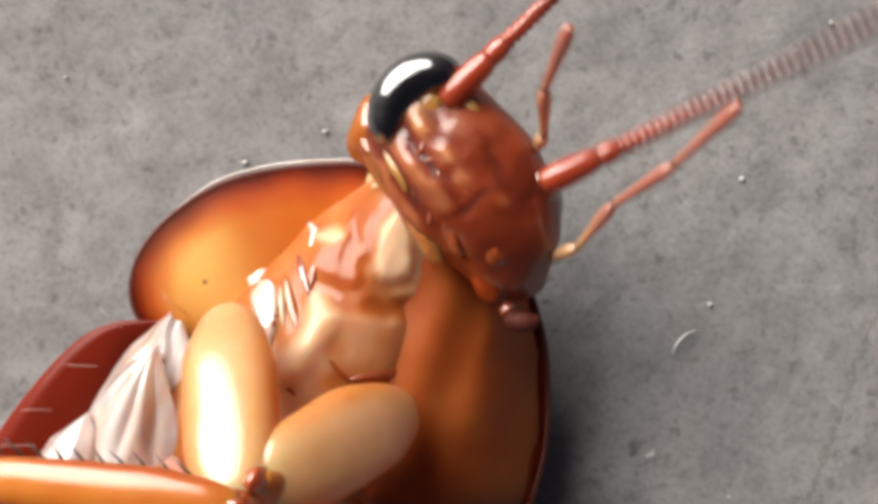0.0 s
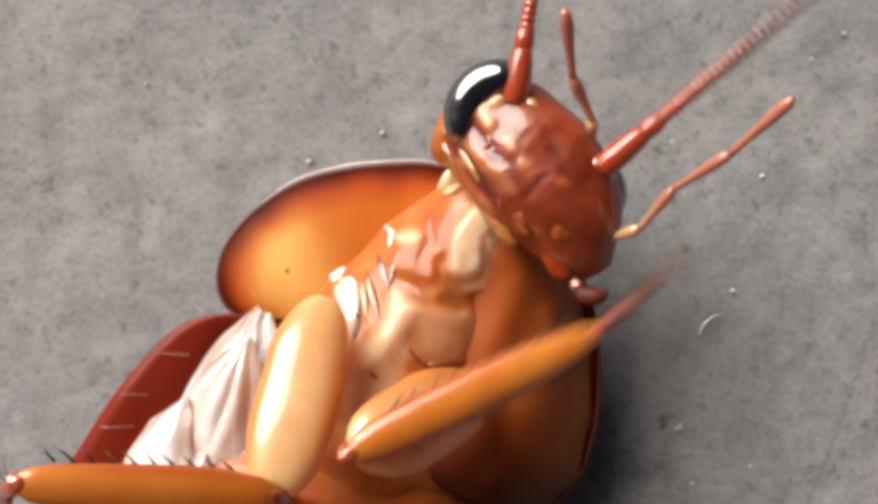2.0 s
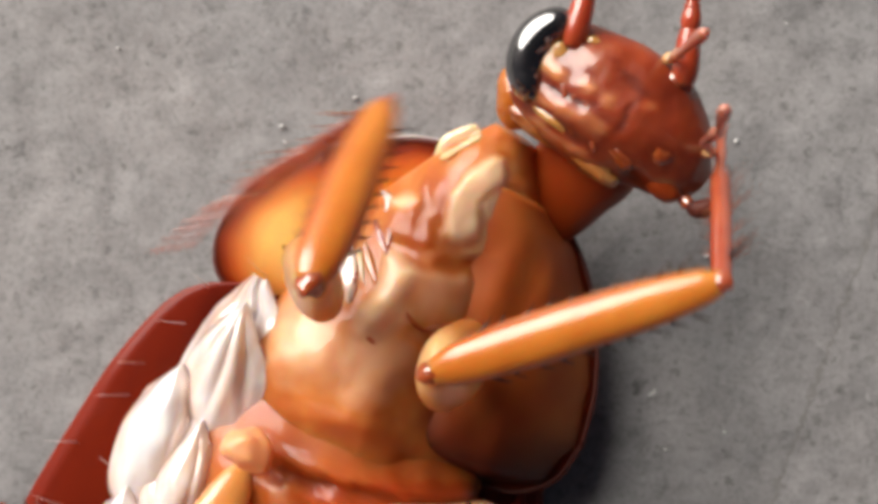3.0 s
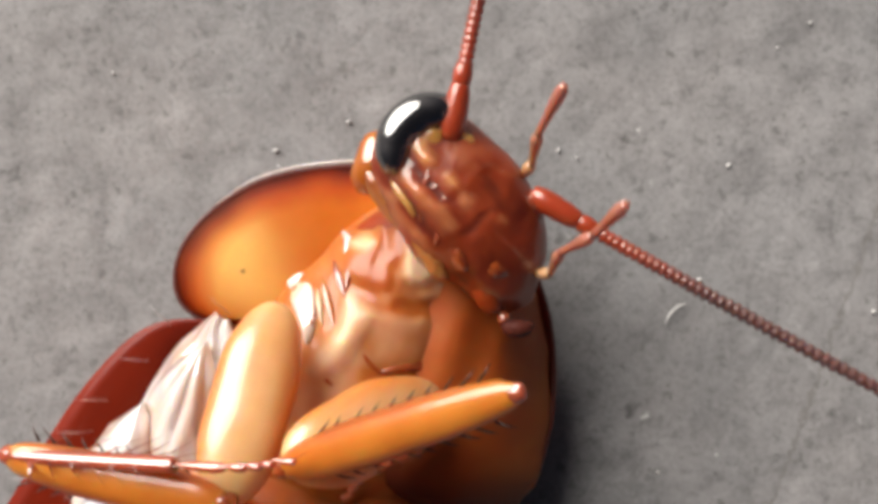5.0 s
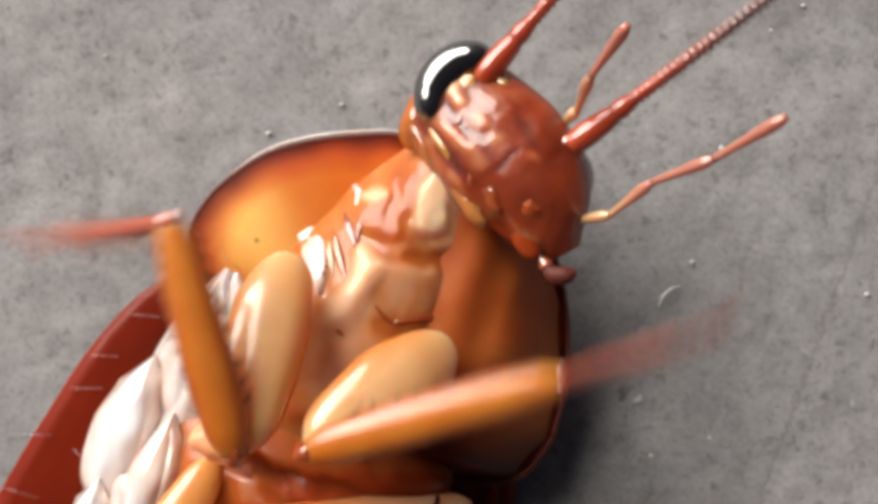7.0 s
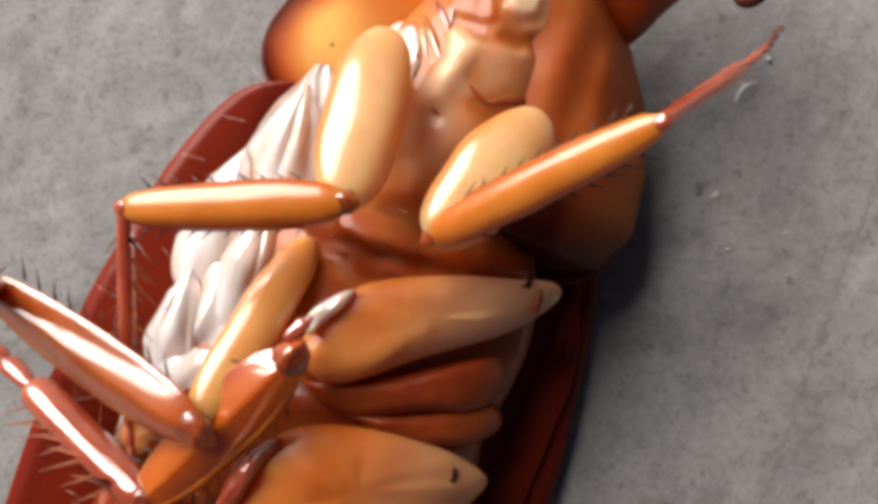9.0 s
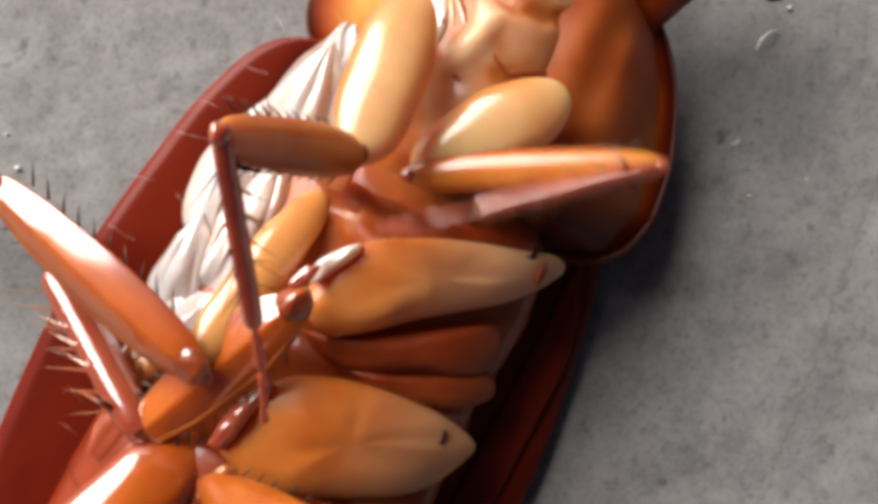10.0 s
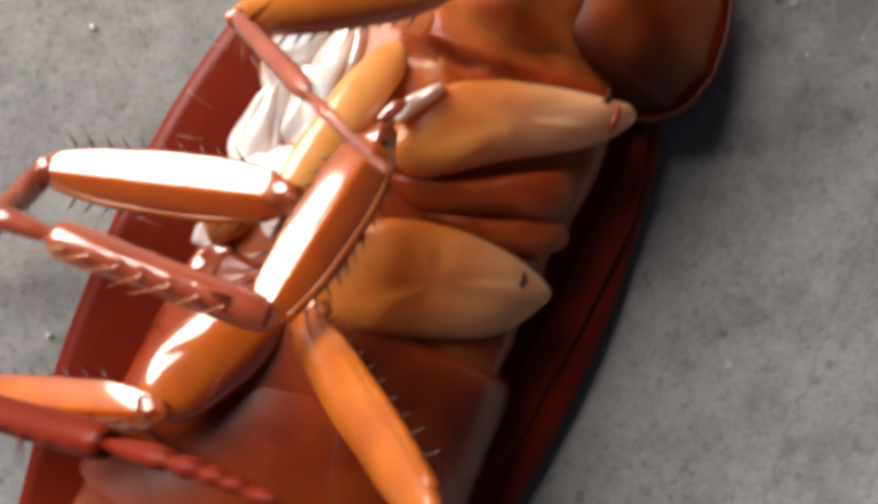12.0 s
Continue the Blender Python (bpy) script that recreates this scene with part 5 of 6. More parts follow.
    walk(femur_rf, [
        (0, mm(0.14, -2.27, 7.75, -56, -0, -115)), (0.233, mm(-0.25, -2.61, 6.89, -2, 16, -85)), (0.467, mm(-0.65, -2.95, 6.04, 52, -0, -55)), (0.5, mm(-0.68, -2.92, 6.02, 49, -0, -53)),
        (0.533, mm(-0.70, -2.90, 6.00, 46, -0, -51)), (0.967, mm(1.02, -2.51, 8.05, -20, -0, -50)), (1, mm(1.06, -2.44, 8.11, -14, -0, -48)), (1.033, mm(1.07, -2.36, 8.16, -4, -0, -45)),
        (1.5, mm(-0.70, -2.93, 5.91, 45, -0, -48)), (1.967, mm(-0.05, -2.41, 7.52, -29, -0, -49)), (2, mm(0.03, -2.22, 7.70, -12, -0, -44)), (2.033, mm(0.11, -2.03, 7.86, 8, -0, -39)),
        (2.467, mm(0.74, -2.35, 8.04, 10, -0, -47)), (2.5, mm(0.76, -2.28, 8.09, 10, -0, -45)), (2.533, mm(0.79, -2.20, 8.14, 11, -0, -44)), (2.967, mm(1.25, -0.80, 8.62, 2, -0, -51)),
        (3, mm(1.27, -0.76, 8.62, 15, -0, -49)), (3.033, mm(1.29, -0.69, 8.63, 15, -0, -47)), (3.2, mm(0.90, -1.20, 8.49, 12, -0, -46)), (4.8, mm(-0.31, -3.07, 6.52, 23, -0, -46)),
        (5, mm(-0.22, -2.66, 7.15, 28, -0, -45)), (5.467, mm(0.23, -2.08, 7.92, -28, -0, -74)), (5.5, mm(0.27, -1.98, 7.99, -22, -0, -71)), (5.533, mm(0.32, -1.91, 8.05, -16, -0, -67)),
        (5.767, mm(0.17, -2.40, 7.61, 24, -0, -64)), (6, mm(0.01, -2.88, 7.16, 64, -2, -61)), (6.467, mm(1.84, -2.62, 8.14, 9, -0, -58)), (6.5, mm(1.87, -2.54, 8.19, 10, -0, -56)),
        (6.533, mm(1.89, -2.49, 8.22, 10, -0, -55)), (6.967, mm(0.28, -3.76, 5.90, 7, -0, -57)), (7, mm(0.26, -3.46, 6.62, 7, -0, -51)), (7.033, mm(0.25, -3.21, 6.99, 7, -0, -46)),
        (7.467, mm(1.09, -0.97, 8.57, -46, -0, -74)), (7.5, mm(0.99, -0.68, 8.55, -43, -0, -52)), (7.533, mm(0.88, -0.48, 8.51, -32, -0, -34)), (7.667, mm(1.75, -2.71, 8.08, -10, -0, -55)),
        (7.7, mm(1.74, -2.80, 8.02, -6, -0, -53)), (7.733, mm(1.75, -2.76, 8.04, -1, -0, -51)), (9.3, mm(0.79, -3.99, 5.93, 29, -0, -42)), (9.467, mm(2.83, -0.28, 8.58, -21, -0, -44)),
        (9.5, mm(2.91, -0.15, 8.54, -15, -0, -43)), (9.533, mm(2.94, -0.07, 8.52, -9, -0, -42)), (9.967, mm(-0.09, -3.63, 5.06, 13, -0, -59)), (10, mm(-0.01, -3.69, 5.05, 14, -0, -62)),
        (10.033, mm(0.07, -3.74, 5.04, 14, -0, -65)), (10.25, mm(1.29, -2.24, 6.85, -26, 1, -53)), (10.467, mm(2.50, -0.73, 8.67, -66, 11, -44)), (10.5, mm(2.59, -0.61, 8.65, -56, -0, -25)),
        (10.533, mm(2.68, -0.48, 8.63, -48, -0, -27)), (10.967, mm(0.81, -3.76, 6.58, -23, -0, -58)), (11, mm(0.83, -3.69, 6.73, -18, -0, -55)), (11.033, mm(0.83, -3.61, 6.87, -13, -0, -52)),
        (11.5, mm(2.42, -0.97, 8.67, -47, -0, -39)), (12, mm(2.50, -2.04, 8.40, -40, -0, -50)),
    ])
    walk(tibia_rf, [
        (0, mm(0.00, 5.60, 0.00, 164, 1, -0)), (0.467, mm(0.00, 5.60, 0.00, -169, 2, 21)), (0.5, mm(0.00, 5.60, 0.00, -164, 2, 18)), (0.533, mm(0.00, 5.60, 0.00, -158, 3, 17)),
        (0.678, mm(0.00, 5.60, 0.00, -114, -14, 34)), (0.822, mm(0.00, 5.60, 0.00, -68, -38, 34)), (0.967, mm(0.00, 5.60, 0.00, -1, -52, 6)), (1, mm(0.00, 5.60, 0.00, -9, -52, 11)),
        (1.033, mm(0.00, 5.60, 0.00, -24, -50, 21)), (1.189, mm(0.00, 5.60, 0.00, -82, -29, 42)), (1.344, mm(0.00, 5.60, 0.00, -124, -4, 36)), (1.5, mm(0.00, 5.60, 0.00, -170, 10, 14)),
        (1.733, mm(0.00, 5.60, 0.00, 152, 7, -4)), (1.967, mm(0.00, 5.60, 0.00, 116, -5, -16)), (1.978, mm(0.00, 5.60, 0.00, 80, -43, -22)), (1.989, mm(0.00, 5.60, 0.00, -4, -68, 31)),
        (2, mm(0.00, 5.60, 0.00, -83, -41, 78)), (2.033, mm(0.00, 5.60, 0.00, -85, -31, 80)), (2.467, mm(0.00, 5.60, 0.00, -91, -44, 79)), (2.5, mm(0.00, 5.60, 0.00, -89, -48, 79)),
        (2.533, mm(0.00, 5.60, 0.00, -88, -51, 79)), (2.967, mm(0.00, 5.60, 0.00, -63, -19, 89)), (3, mm(0.00, 5.60, 0.00, -65, -12, 93)), (3.033, mm(0.00, 5.60, 0.00, -64, -15, 91)),
        (3.2, mm(0.00, 5.60, 0.00, -85, 12, 98)), (4.8, mm(0.00, 5.60, 0.00, -92, 67, 100)), (5, mm(0.00, 5.60, 0.00, -91, 71, 100)), (5.156, mm(0.00, 5.60, 0.00, 41, 82, 180)),
        (5.311, mm(0.00, 5.60, 0.00, 110, 63, -165)), (5.467, mm(0.00, 5.60, 0.00, 146, 48, 174)), (5.5, mm(0.00, 5.60, 0.00, 149, 48, 174)), (5.533, mm(0.00, 5.60, 0.00, 155, 48, 176)),
        (5.689, mm(0.00, 5.60, 0.00, 94, 22, 154)), (5.844, mm(0.00, 5.60, 0.00, 48, -7, 165)), (6, mm(0.00, 5.60, 0.00, -7, -19, -166)), (6.233, mm(0.00, 5.60, 0.00, -56, 5, -129)),
        (6.467, mm(0.00, 5.60, 0.00, -95, 46, -118)), (6.5, mm(0.00, 5.60, 0.00, -98, 49, -118)), (6.533, mm(0.00, 5.60, 0.00, -100, 51, -119)), (6.967, mm(0.00, 5.60, 0.00, -96, 37, -116)),
        (7, mm(0.00, 5.60, 0.00, -101, 39, -116)), (7.033, mm(0.00, 5.60, 0.00, -106, 42, -117)), (7.178, mm(0.00, 5.60, 0.00, 144, 73, 133)), (7.322, mm(0.00, 5.60, 0.00, 101, 22, 89)),
        (7.467, mm(0.00, 5.60, 0.00, 94, -33, 82)), (7.5, mm(0.00, 5.60, 0.00, 96, -30, 83)), (7.517, mm(0.00, 5.60, 0.00, 105, 33, 93)), (7.533, mm(0.00, 5.60, 0.00, -148, 72, -159)),
        (7.667, mm(0.00, 5.60, 0.00, -118, 59, -131)), (7.7, mm(0.00, 5.60, 0.00, -115, 56, -128)), (7.733, mm(0.00, 5.60, 0.00, -112, 53, -126)), (9.3, mm(0.00, 5.60, 0.00, -101, 12, -111)),
        (9.467, mm(0.00, 5.60, 0.00, -137, 55, -140)), (9.5, mm(0.00, 5.60, 0.00, -134, 54, -137)), (9.533, mm(0.00, 5.60, 0.00, -131, 52, -133)), (9.678, mm(0.00, 5.60, 0.00, -82, 14, -120)),
        (9.822, mm(0.00, 5.60, 0.00, -39, -20, -140)), (9.967, mm(0.00, 5.60, 0.00, 21, -27, 178)), (10, mm(0.00, 5.60, 0.00, 10, -29, -172)), (10.033, mm(0.00, 5.60, 0.00, -1, -30, -161)),
        (10.467, mm(0.00, 5.60, 0.00, 24, -24, 168)), (10.5, mm(0.00, 5.60, 0.00, 35, -26, 172)), (10.517, mm(0.00, 5.60, 0.00, 102, -16, 168)), (10.533, mm(0.00, 5.60, 0.00, 166, -8, 176)),
        (10.75, mm(0.00, 5.60, 0.00, 119, -8, 176)), (10.967, mm(0.00, 5.60, 0.00, 72, -7, 176)), (10.983, mm(0.00, 5.60, 0.00, 135, 4, 179)), (11, mm(0.00, 5.60, 0.00, -160, 7, -170)),
        (11.033, mm(0.00, 5.60, 0.00, -158, 6, -169)), (11.5, mm(0.00, 5.60, 0.00, 167, 7, 175)), (12, mm(0.00, 5.60, 0.00, 179, 10, -167)),
    ])
    walk(femur_lm, [
        (0, mm(-2.57, -9.87, 6.30, 50, -45, -20)), (1, mm(-2.57, -9.87, 6.30, 64, -37, -40)), (1.467, mm(-2.57, -9.87, 6.30, 1, -42, 29)), (1.5, mm(-2.57, -9.87, 6.30, -1, -45, 28)),
        (1.533, mm(-2.57, -9.87, 6.30, -4, -45, 26)), (2, mm(-2.57, -9.87, 6.30, 58, -36, -2)), (3, mm(-2.57, -9.87, 6.30, 68, -32, -12)), (5, mm(-2.57, -9.87, 6.30, 51, -38, 1)),
        (6.5, mm(-2.57, -9.87, 6.30, 65, -36, -28)), (7.1, mm(-2.57, -9.87, 6.30, 9, -46, 48)), (7.7, mm(-2.57, -9.87, 6.30, -20, -11, 100)), (9.3, mm(-2.57, -9.87, 6.30, -13, -23, 76)),
        (9.467, mm(-2.57, -9.87, 6.30, -3, -30, 61)), (9.5, mm(-2.57, -9.87, 6.30, -20, -26, 69)), (9.533, mm(-2.57, -9.87, 6.30, -34, -26, 76)), (10, mm(-2.57, -9.87, 6.30, -9, -21, 80)),
        (10.5, mm(-2.57, -9.87, 6.30, -12, -18, 88)), (11, mm(-2.57, -9.87, 6.30, -17, -11, 98)), (11.5, mm(-2.57, -9.87, 6.30, -26, -16, 91)), (12, mm(-2.57, -9.87, 6.30, -14, -9, 111)),
    ])
    walk(tibia_lm, [
        (0, mm(0.00, 6.30, 0.00, 20, -37, 126)), (1, mm(0.00, 6.30, 0.00, 22, -42, 142)), (1.233, mm(0.00, 6.30, 0.00, 5, -34, 102)), (1.467, mm(0.00, 6.30, 0.00, -13, -36, 62)),
        (1.5, mm(0.00, 6.30, 0.00, -16, -36, 66)), (1.533, mm(0.00, 6.30, 0.00, -21, -34, 71)), (1.767, mm(0.00, 6.30, 0.00, -1, -30, 96)), (2, mm(0.00, 6.30, 0.00, 20, -34, 122)),
        (3, mm(0.00, 6.30, 0.00, 28, -35, 124)), (5, mm(0.00, 6.30, 0.00, 17, -32, 118)), (6.5, mm(0.00, 6.30, 0.00, 34, -35, 125)), (7.7, mm(0.00, 6.30, 0.00, 87, -45, 132)),
        (9.3, mm(0.00, 6.30, 0.00, 92, -40, 132)), (9.383, mm(0.00, 6.30, 0.00, 60, 18, 117)), (9.467, mm(0.00, 6.30, 0.00, -14, 45, 52)), (9.483, mm(0.00, 6.30, 0.00, 59, 18, 119)),
        (9.5, mm(0.00, 6.30, 0.00, 88, -41, 136)), (9.533, mm(0.00, 6.30, 0.00, 79, -50, 137)), (9.689, mm(0.00, 6.30, 0.00, 53, -13, 118)), (9.844, mm(0.00, 6.30, 0.00, 17, 10, 86)),
        (10, mm(0.00, 6.30, 0.00, -25, 7, 46)), (10.25, mm(0.00, 6.30, 0.00, 40, 2, 85)), (10.5, mm(0.00, 6.30, 0.00, 97, -34, 99)), (10.75, mm(0.00, 6.30, 0.00, 81, 35, 98)),
        (11, mm(0.00, 6.30, 0.00, -54, 69, -30)), (11.25, mm(0.00, 6.30, 0.00, 70, 39, 116)), (11.5, mm(0.00, 6.30, 0.00, 59, -24, 145)), (11.75, mm(0.00, 6.30, 0.00, 43, 32, 103)),
        (12, mm(0.00, 6.30, 0.00, -31, 42, 13)),
    ])
    walk(femur_rm, [
        (0, mm(-1.14, -7.75, 6.26, 79, -18, -36)), (1.667, mm(-1.14, -7.75, 6.26, 50, -50, 20)), (3.333, mm(-1.14, -7.75, 6.26, -4, -38, 97)), (5, mm(-1.14, -7.75, 6.26, -15, -0, 139)),
        (7.7, mm(-1.14, -7.75, 6.26, -19, -0, 151)), (9.3, mm(-1.14, -7.75, 6.26, -14, -0, 157)), (9.5, mm(-1.14, -7.75, 6.26, -20, 3, 157)), (10, mm(-1.14, -7.75, 6.26, -16, -0, 156)),
        (10.467, mm(-1.14, -7.75, 6.26, -8, -0, 159)), (10.5, mm(-1.14, -7.75, 6.26, -7, -0, 163)), (10.533, mm(-1.14, -7.75, 6.26, -6, -0, 166)), (10.967, mm(-1.14, -7.75, 6.26, 54, 7, 171)),
        (11, mm(-1.14, -7.75, 6.26, 54, 5, 172)), (11.033, mm(-1.14, -7.75, 6.26, 53, 5, 176)), (11.5, mm(-1.14, -7.75, 6.26, 42, 2, 180)), (12, mm(-1.14, -7.75, 6.26, 26, -0, 176)),
    ])
    walk(tibia_rm, [
        (0, mm(0.00, 5.00, 0.00, 44, -49, 96)), (1.667, mm(0.00, 5.00, 0.00, 70, -0, 64)), (3.333, mm(0.00, 5.00, 0.00, 70, 54, 43)), (5, mm(0.00, 5.00, 0.00, -62, 67, -104)),
        (7.7, mm(0.00, 5.00, 0.00, -52, 69, -102)), (9.3, mm(0.00, 5.00, 0.00, -51, 59, -119)), (9.5, mm(0.00, 5.00, 0.00, -39, 63, -111)), (10, mm(0.00, 5.00, 0.00, -35, 59, -121)),
        (10.467, mm(0.00, 5.00, 0.00, -39, 63, -111)), (10.5, mm(0.00, 5.00, 0.00, -43, 61, -117)), (10.533, mm(0.00, 5.00, 0.00, -47, 58, -122)), (10.967, mm(0.00, 5.00, 0.00, -38, 57, -125)),
        (11, mm(0.00, 5.00, 0.00, -39, 55, -128)), (11.033, mm(0.00, 5.00, 0.00, -36, 55, -128)), (11.5, mm(0.00, 5.00, 0.00, -39, 61, -115)), (12, mm(0.00, 5.00, 0.00, -16, 65, -97)),
    ])
    walk(femur_lh, [
        (0, mm(-3.24, -15.72, 6.05, 52, -47, -39)), (5, mm(-3.24, -15.72, 6.05, 62, -39, -36)), (7.7, mm(-3.24, -15.72, 6.05, 67, -34, -30)), (8.6, mm(-3.24, -15.72, 6.05, -2, -49, 66)),
        (9.5, mm(-3.24, -15.72, 6.05, -27, -3, 125)), (10, mm(-3.24, -15.72, 6.05, -27, -0, 127)), (10.5, mm(-3.24, -15.72, 6.05, -21, -3, 124)), (10.967, mm(-3.24, -15.72, 6.05, -20, -6, 116)),
        (11, mm(-3.24, -15.72, 6.05, -22, -3, 120)), (11.033, mm(-3.24, -15.72, 6.05, -24, -3, 125)), (11.5, mm(-3.24, -15.72, 6.05, -28, -0, 129)), (12, mm(-3.24, -15.72, 6.05, -28, -5, 120)),
    ])
    walk(tibia_lh, [
        (0, mm(0.00, 8.00, 0.00, 34, -49, 112)), (5, mm(0.00, 8.00, 0.00, 41, -45, 105)), (7.7, mm(0.00, 8.00, 0.00, 43, -44, 103)), (9.5, mm(0.00, 8.00, 0.00, 96, -57, 111)),
        (10, mm(0.00, 8.00, 0.00, 93, -56, 111)), (10.5, mm(0.00, 8.00, 0.00, 94, -51, 111)), (10.967, mm(0.00, 8.00, 0.00, 98, -47, 112)), (11, mm(0.00, 8.00, 0.00, 93, -48, 112)),
        (11.033, mm(0.00, 8.00, 0.00, 91, -50, 112)), (11.5, mm(0.00, 8.00, 0.00, 88, -48, 112)), (12, mm(0.00, 8.00, 0.00, 35, -76, 142)),
    ])
    walk(femur_rh, [
        (0, mm(-0.91, -12.41, 5.75, 2, -0, -65)), (5, mm(-0.91, -12.41, 5.75, 6, -0, -71)), (7.7, mm(-0.91, -12.41, 5.75, 29, -0, -52)), (9.5, mm(-0.91, -12.41, 5.75, 56, -0, -61)),
        (10, mm(-0.91, -12.41, 5.75, 55, -0, -65)), (10.467, mm(-0.91, -12.41, 5.75, 13, -0, -62)), (10.5, mm(-0.91, -12.41, 5.75, 14, -0, -67)), (10.533, mm(-0.91, -12.41, 5.75, 15, -0, -71)),
        (10.967, mm(-0.91, -12.41, 5.75, 14, -0, -66)), (11, mm(-0.91, -12.41, 5.75, 16, -0, -72)), (11.033, mm(-0.91, -12.41, 5.75, 17, -0, -78)), (11.467, mm(-0.91, -12.41, 5.75, 76, -2, -77)),
        (11.5, mm(-0.91, -12.41, 5.75, 71, -2, -77)), (11.533, mm(-0.91, -12.41, 5.75, 65, -1, -77)), (11.7, mm(-0.91, -12.41, 5.75, 13, -0, -59)), (11.967, mm(-0.91, -12.41, 5.75, 64, 12, -75)),
        (12, mm(-0.91, -12.41, 5.75, 66, 13, -76)),
    ])
    walk(tibia_rh, [
        (0, mm(0.00, 8.80, 0.00, -42, -18, -45)), (5, mm(0.00, 8.80, 0.00, -44, -16, -43)), (7.7, mm(0.00, 8.80, 0.00, -62, -33, -57)), (9.5, mm(0.00, 8.80, 0.00, -69, -49, -66)),
        (10, mm(0.00, 8.80, 0.00, -69, -49, -66)), (10.467, mm(0.00, 8.80, 0.00, -60, -15, -47)), (10.5, mm(0.00, 8.80, 0.00, -56, -16, -48)), (10.533, mm(0.00, 8.80, 0.00, -52, -17, -49)),
        (10.967, mm(0.00, 8.80, 0.00, -58, -12, -45)), (11, mm(0.00, 8.80, 0.00, -54, -13, -46)), (11.033, mm(0.00, 8.80, 0.00, -50, -13, -46)), (11.467, mm(0.00, 8.80, 0.00, -25, -63, -116)),
        (11.5, mm(0.00, 8.80, 0.00, -42, -57, -100)), (11.533, mm(0.00, 8.80, 0.00, -52, -49, -87)), (11.7, mm(0.00, 8.80, 0.00, -52, -12, -55)), (11.967, mm(0.00, 8.80, 0.00, -24, -50, -107)),
        (12, mm(0.00, 8.80, 0.00, -18, -51, -111)),
    ])
    walk(head, [
        (0, mm(1.47, 4.39, 4.69, 10, -1, -20)), (0.5, mm(2.22, 3.40, 4.67, 9, 2, -41)), (1, mm(2.59, 4.06, 4.69, 5, -26, -20)), (1.5, mm(2.18, 4.55, 4.82, 38, -7, -39)),
        (2, mm(1.42, 4.75, 4.68, 12, -13, -18)), (2.5, mm(2.55, 5.05, 4.66, -3, -11, -6)), (3, mm(2.87, 6.03, 4.62, 10, -10, -0)), (3.2, mm(2.63, 5.98, 4.63, 11, -0, -1)),
        (4.8, mm(1.03, 3.97, 4.65, 1, 2, -17)), (5, mm(1.04, 3.93, 4.65, 2, 3, -17)), (5.5, mm(1.33, 3.57, 4.57, -11, 9, -12)), (6, mm(2.84, 4.47, 4.68, 6, -5, -3)),
        (6.5, mm(1.28, 4.76, 4.67, 4, -10, -3)), (7, mm(1.72, 4.22, 4.57, 4, -14, -17)), (7.5, mm(2.12, 5.65, 4.69, 4, 2, 6)), (7.7, mm(2.86, 5.52, 4.65, 16, -17, -3)),
        (12, mm(2.86, 5.52, 4.65, 16, -17, -3)),
    ])
    walk(antenna_a, [
        (0, mm(-1.25, 1.20, 0.90, -2, -0, -4)), (0.5, mm(-1.25, 1.20, 0.90, -1, 1, 31)), (1, mm(-1.25, 1.20, 0.90, -5, -2, -18)), (1.5, mm(-1.25, 1.20, 0.90, -25, 8, 16)),
        (2, mm(-1.25, 1.20, 0.90, 4, 10, 29)), (2.5, mm(-1.25, 1.20, 0.90, 11, 14, 4)), (3, mm(-1.25, 1.20, 0.90, -1, 14, 5)), (3.2, mm(-1.25, 1.20, 0.90, -3, 13, -1)),
        (4.8, mm(-1.25, 1.20, 0.90, 7, 13, 7)), (5, mm(-1.25, 1.20, 0.90, 5, 11, 29)), (5.5, mm(-1.25, 1.20, 0.90, 24, 23, -17)), (6, mm(-1.25, 1.20, 0.90, 2, 20, -4)),
        (6.5, mm(-1.25, 1.20, 0.90, 6, 19, 14)), (7, mm(-1.25, 1.20, 0.90, 3, 20, -3)), (7.5, mm(-1.25, 1.20, 0.90, 4, 20, 9)), (12, mm(-1.25, 1.20, 0.90, 4, 20, 9)),
    ])
    walk(antenna_b, [
        (0, mm(1.35, 1.25, 0.60, -1, -0, -23)), (0.5, mm(1.35, 1.25, 0.60, 7, 2, -69)), (0.75, mm(1.35, 1.25, 0.60, 15, -7, -27)), (1, mm(1.35, 1.25, 0.60, 15, -18, 16)),
        (1.25, mm(1.35, 1.25, 0.60, 26, 4, -40)), (1.5, mm(1.35, 1.25, 0.60, 13, 26, -98)), (1.75, mm(1.35, 1.25, 0.60, 4, 20, -56)), (2, mm(1.35, 1.25, 0.60, -7, 21, -14)),
        (2.5, mm(1.35, 1.25, 0.60, -5, 29, 54)), (3, mm(1.35, 1.25, 0.60, 1, 27, 16)), (3.2, mm(1.35, 1.25, 0.60, 0, 27, 40)), (4, mm(1.35, 1.25, 0.60, 10, 31, -10)),
        (4.8, mm(1.35, 1.25, 0.60, 12, 40, -63)), (5, mm(1.35, 1.25, 0.60, 14, 42, -72)), (5.5, mm(1.35, 1.25, 0.60, 24, 22, -12)), (6, mm(1.35, 1.25, 0.60, -17, 20, 33)),
        (6.25, mm(1.35, 1.25, 0.60, -13, 10, -6)), (6.5, mm(1.35, 1.25, 0.60, -2, 5, -44)), (7, mm(1.35, 1.25, 0.60, 0, 5, -16)), (7.25, mm(1.35, 1.25, 0.60, -12, 10, 24)),
        (7.5, mm(1.35, 1.25, 0.60, -19, 21, 63)), (12, mm(1.35, 1.25, 0.60, -19, 21, 63)),
    ])
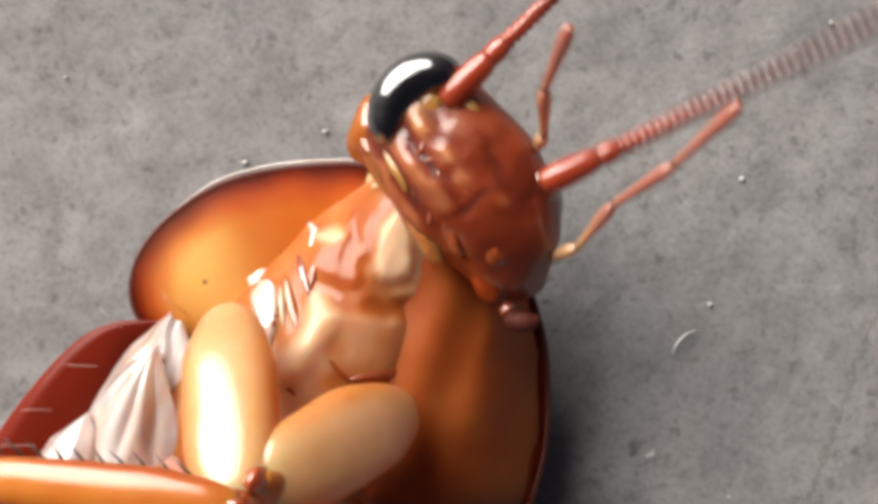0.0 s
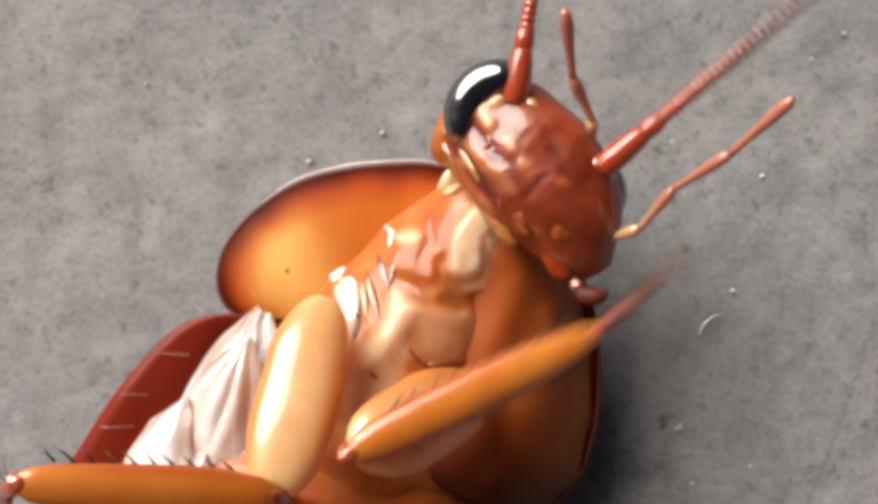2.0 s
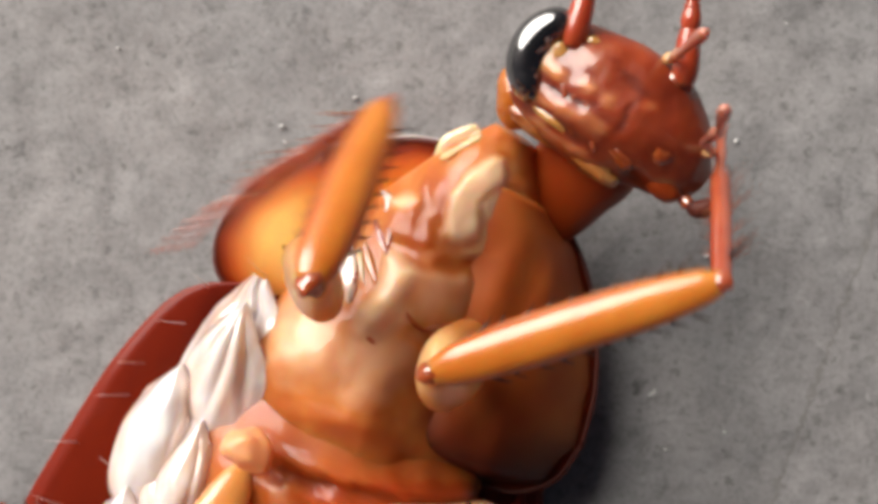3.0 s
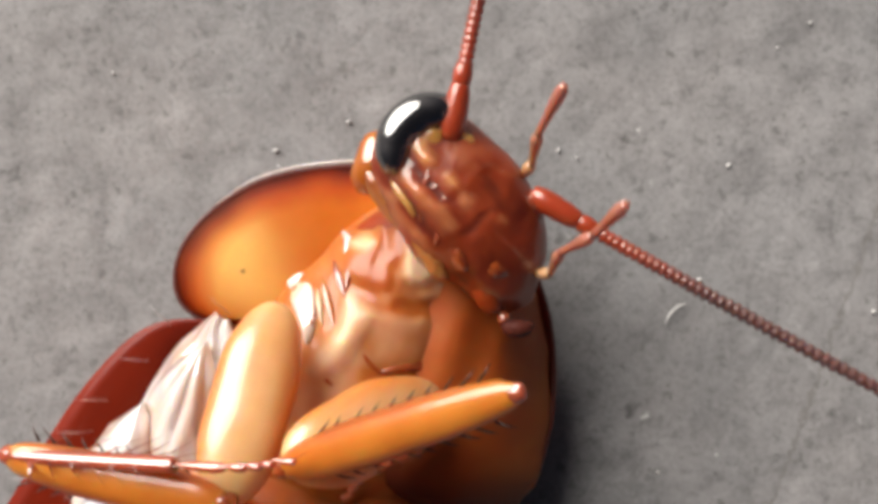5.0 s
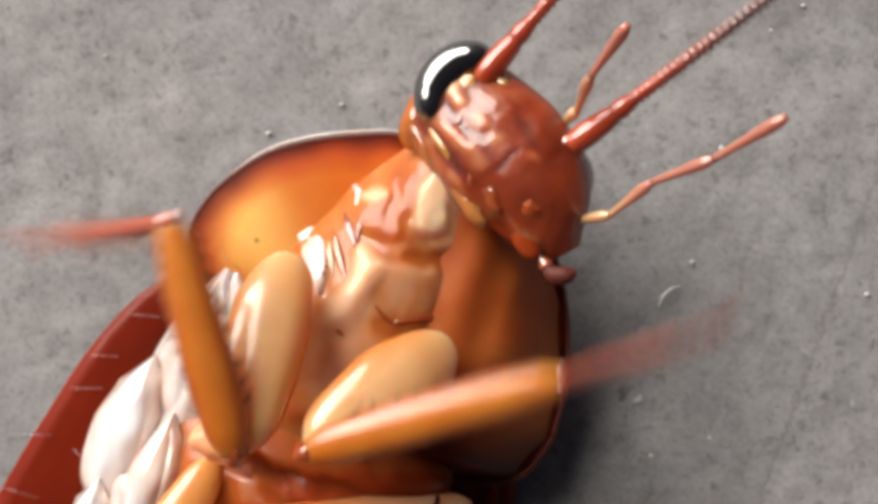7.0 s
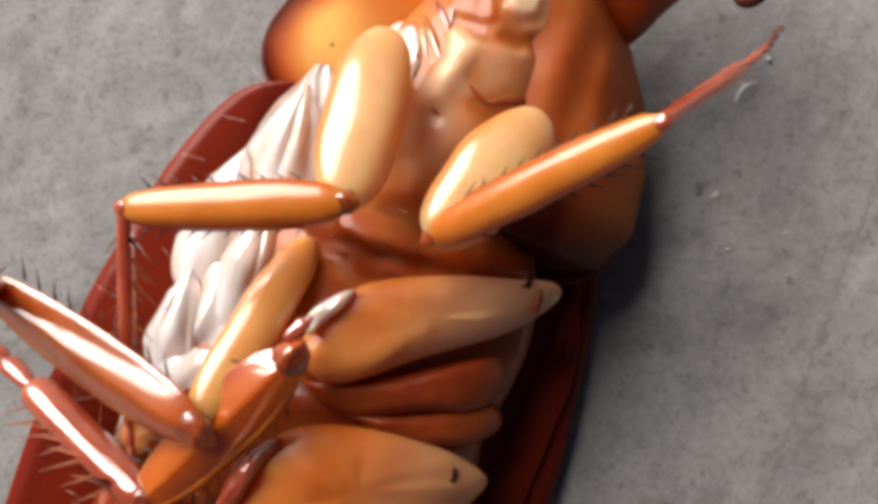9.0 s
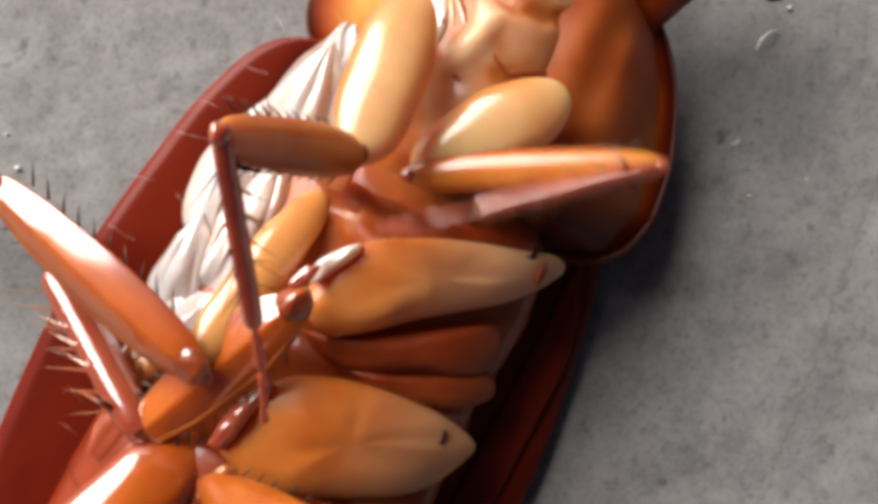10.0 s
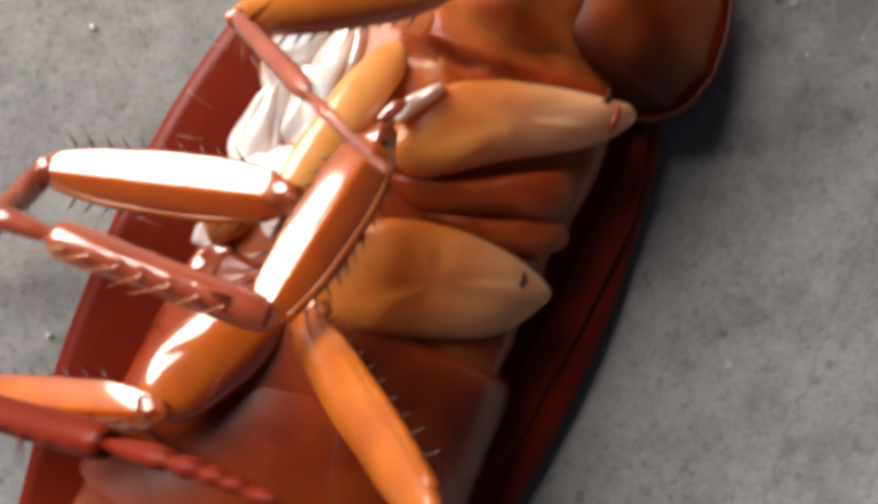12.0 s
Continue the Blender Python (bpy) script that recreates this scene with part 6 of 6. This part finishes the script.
    walk(palp_a, [
        (0, mm(2.30, -0.25, 0.10, 34, 2, -5)), (0.5, mm(2.30, -0.25, 0.10, 30, 1, -4)), (1, mm(2.30, -0.25, 0.10, -26, 1, -7)), (1.5, mm(2.30, -0.25, 0.10, 11, 2, -0)),
        (2, mm(2.30, -0.25, 0.10, 32, 7, -13)), (2.5, mm(2.30, -0.25, 0.10, 79, 8, -13)), (3, mm(2.30, -0.25, 0.10, 83, -2, -12)), (3.2, mm(2.30, -0.25, 0.10, 84, -6, -11)),
        (4.8, mm(2.30, -0.25, 0.10, 61, -1, -13)), (5, mm(2.30, -0.25, 0.10, 70, -6, -11)), (5.5, mm(2.30, -0.25, 0.10, 72, -2, -12)), (6, mm(2.30, -0.25, 0.10, 49, -0, -13)),
        (6.5, mm(2.30, -0.25, 0.10, 35, 15, -29)), (7, mm(2.30, -0.25, 0.10, 36, 11, -25)), (7.5, mm(2.30, -0.25, 0.10, 65, 1, -16)), (7.7, mm(2.30, -0.25, 0.10, 64, 5, -18)),
        (12, mm(2.30, -0.25, 0.10, 64, 5, -18)),
    ])
    walk(palp_b, [
        (0, mm(0.70, 1.30, 0.10, 48, -8, 17)), (0.5, mm(0.70, 1.30, 0.10, 46, -6, 16)), (1, mm(0.70, 1.30, 0.10, 56, 31, -14)), (1.5, mm(0.70, 1.30, 0.10, 9, 14, 14)),
        (2, mm(0.70, 1.30, 0.10, 45, -1, 43)), (2.5, mm(0.70, 1.30, 0.10, 86, 8, 39)), (3, mm(0.70, 1.30, 0.10, 90, 14, 39)), (3.2, mm(0.70, 1.30, 0.10, 83, 11, 39)),
        (4.8, mm(0.70, 1.30, 0.10, 76, -7, 43)), (5, mm(0.70, 1.30, 0.10, 58, 8, 36)), (5.5, mm(0.70, 1.30, 0.10, 62, 5, 38)), (6, mm(0.70, 1.30, 0.10, 62, 36, 21)),
        (6.5, mm(0.70, 1.30, 0.10, 55, 17, 34)), (7, mm(0.70, 1.30, 0.10, 63, 25, 29)), (7.5, mm(0.70, 1.30, 0.10, 88, 10, 33)), (7.7, mm(0.70, 1.30, 0.10, 84, 15, 32)),
        (12, mm(0.70, 1.30, 0.10, 84, 15, 32)),
    ])


motions()
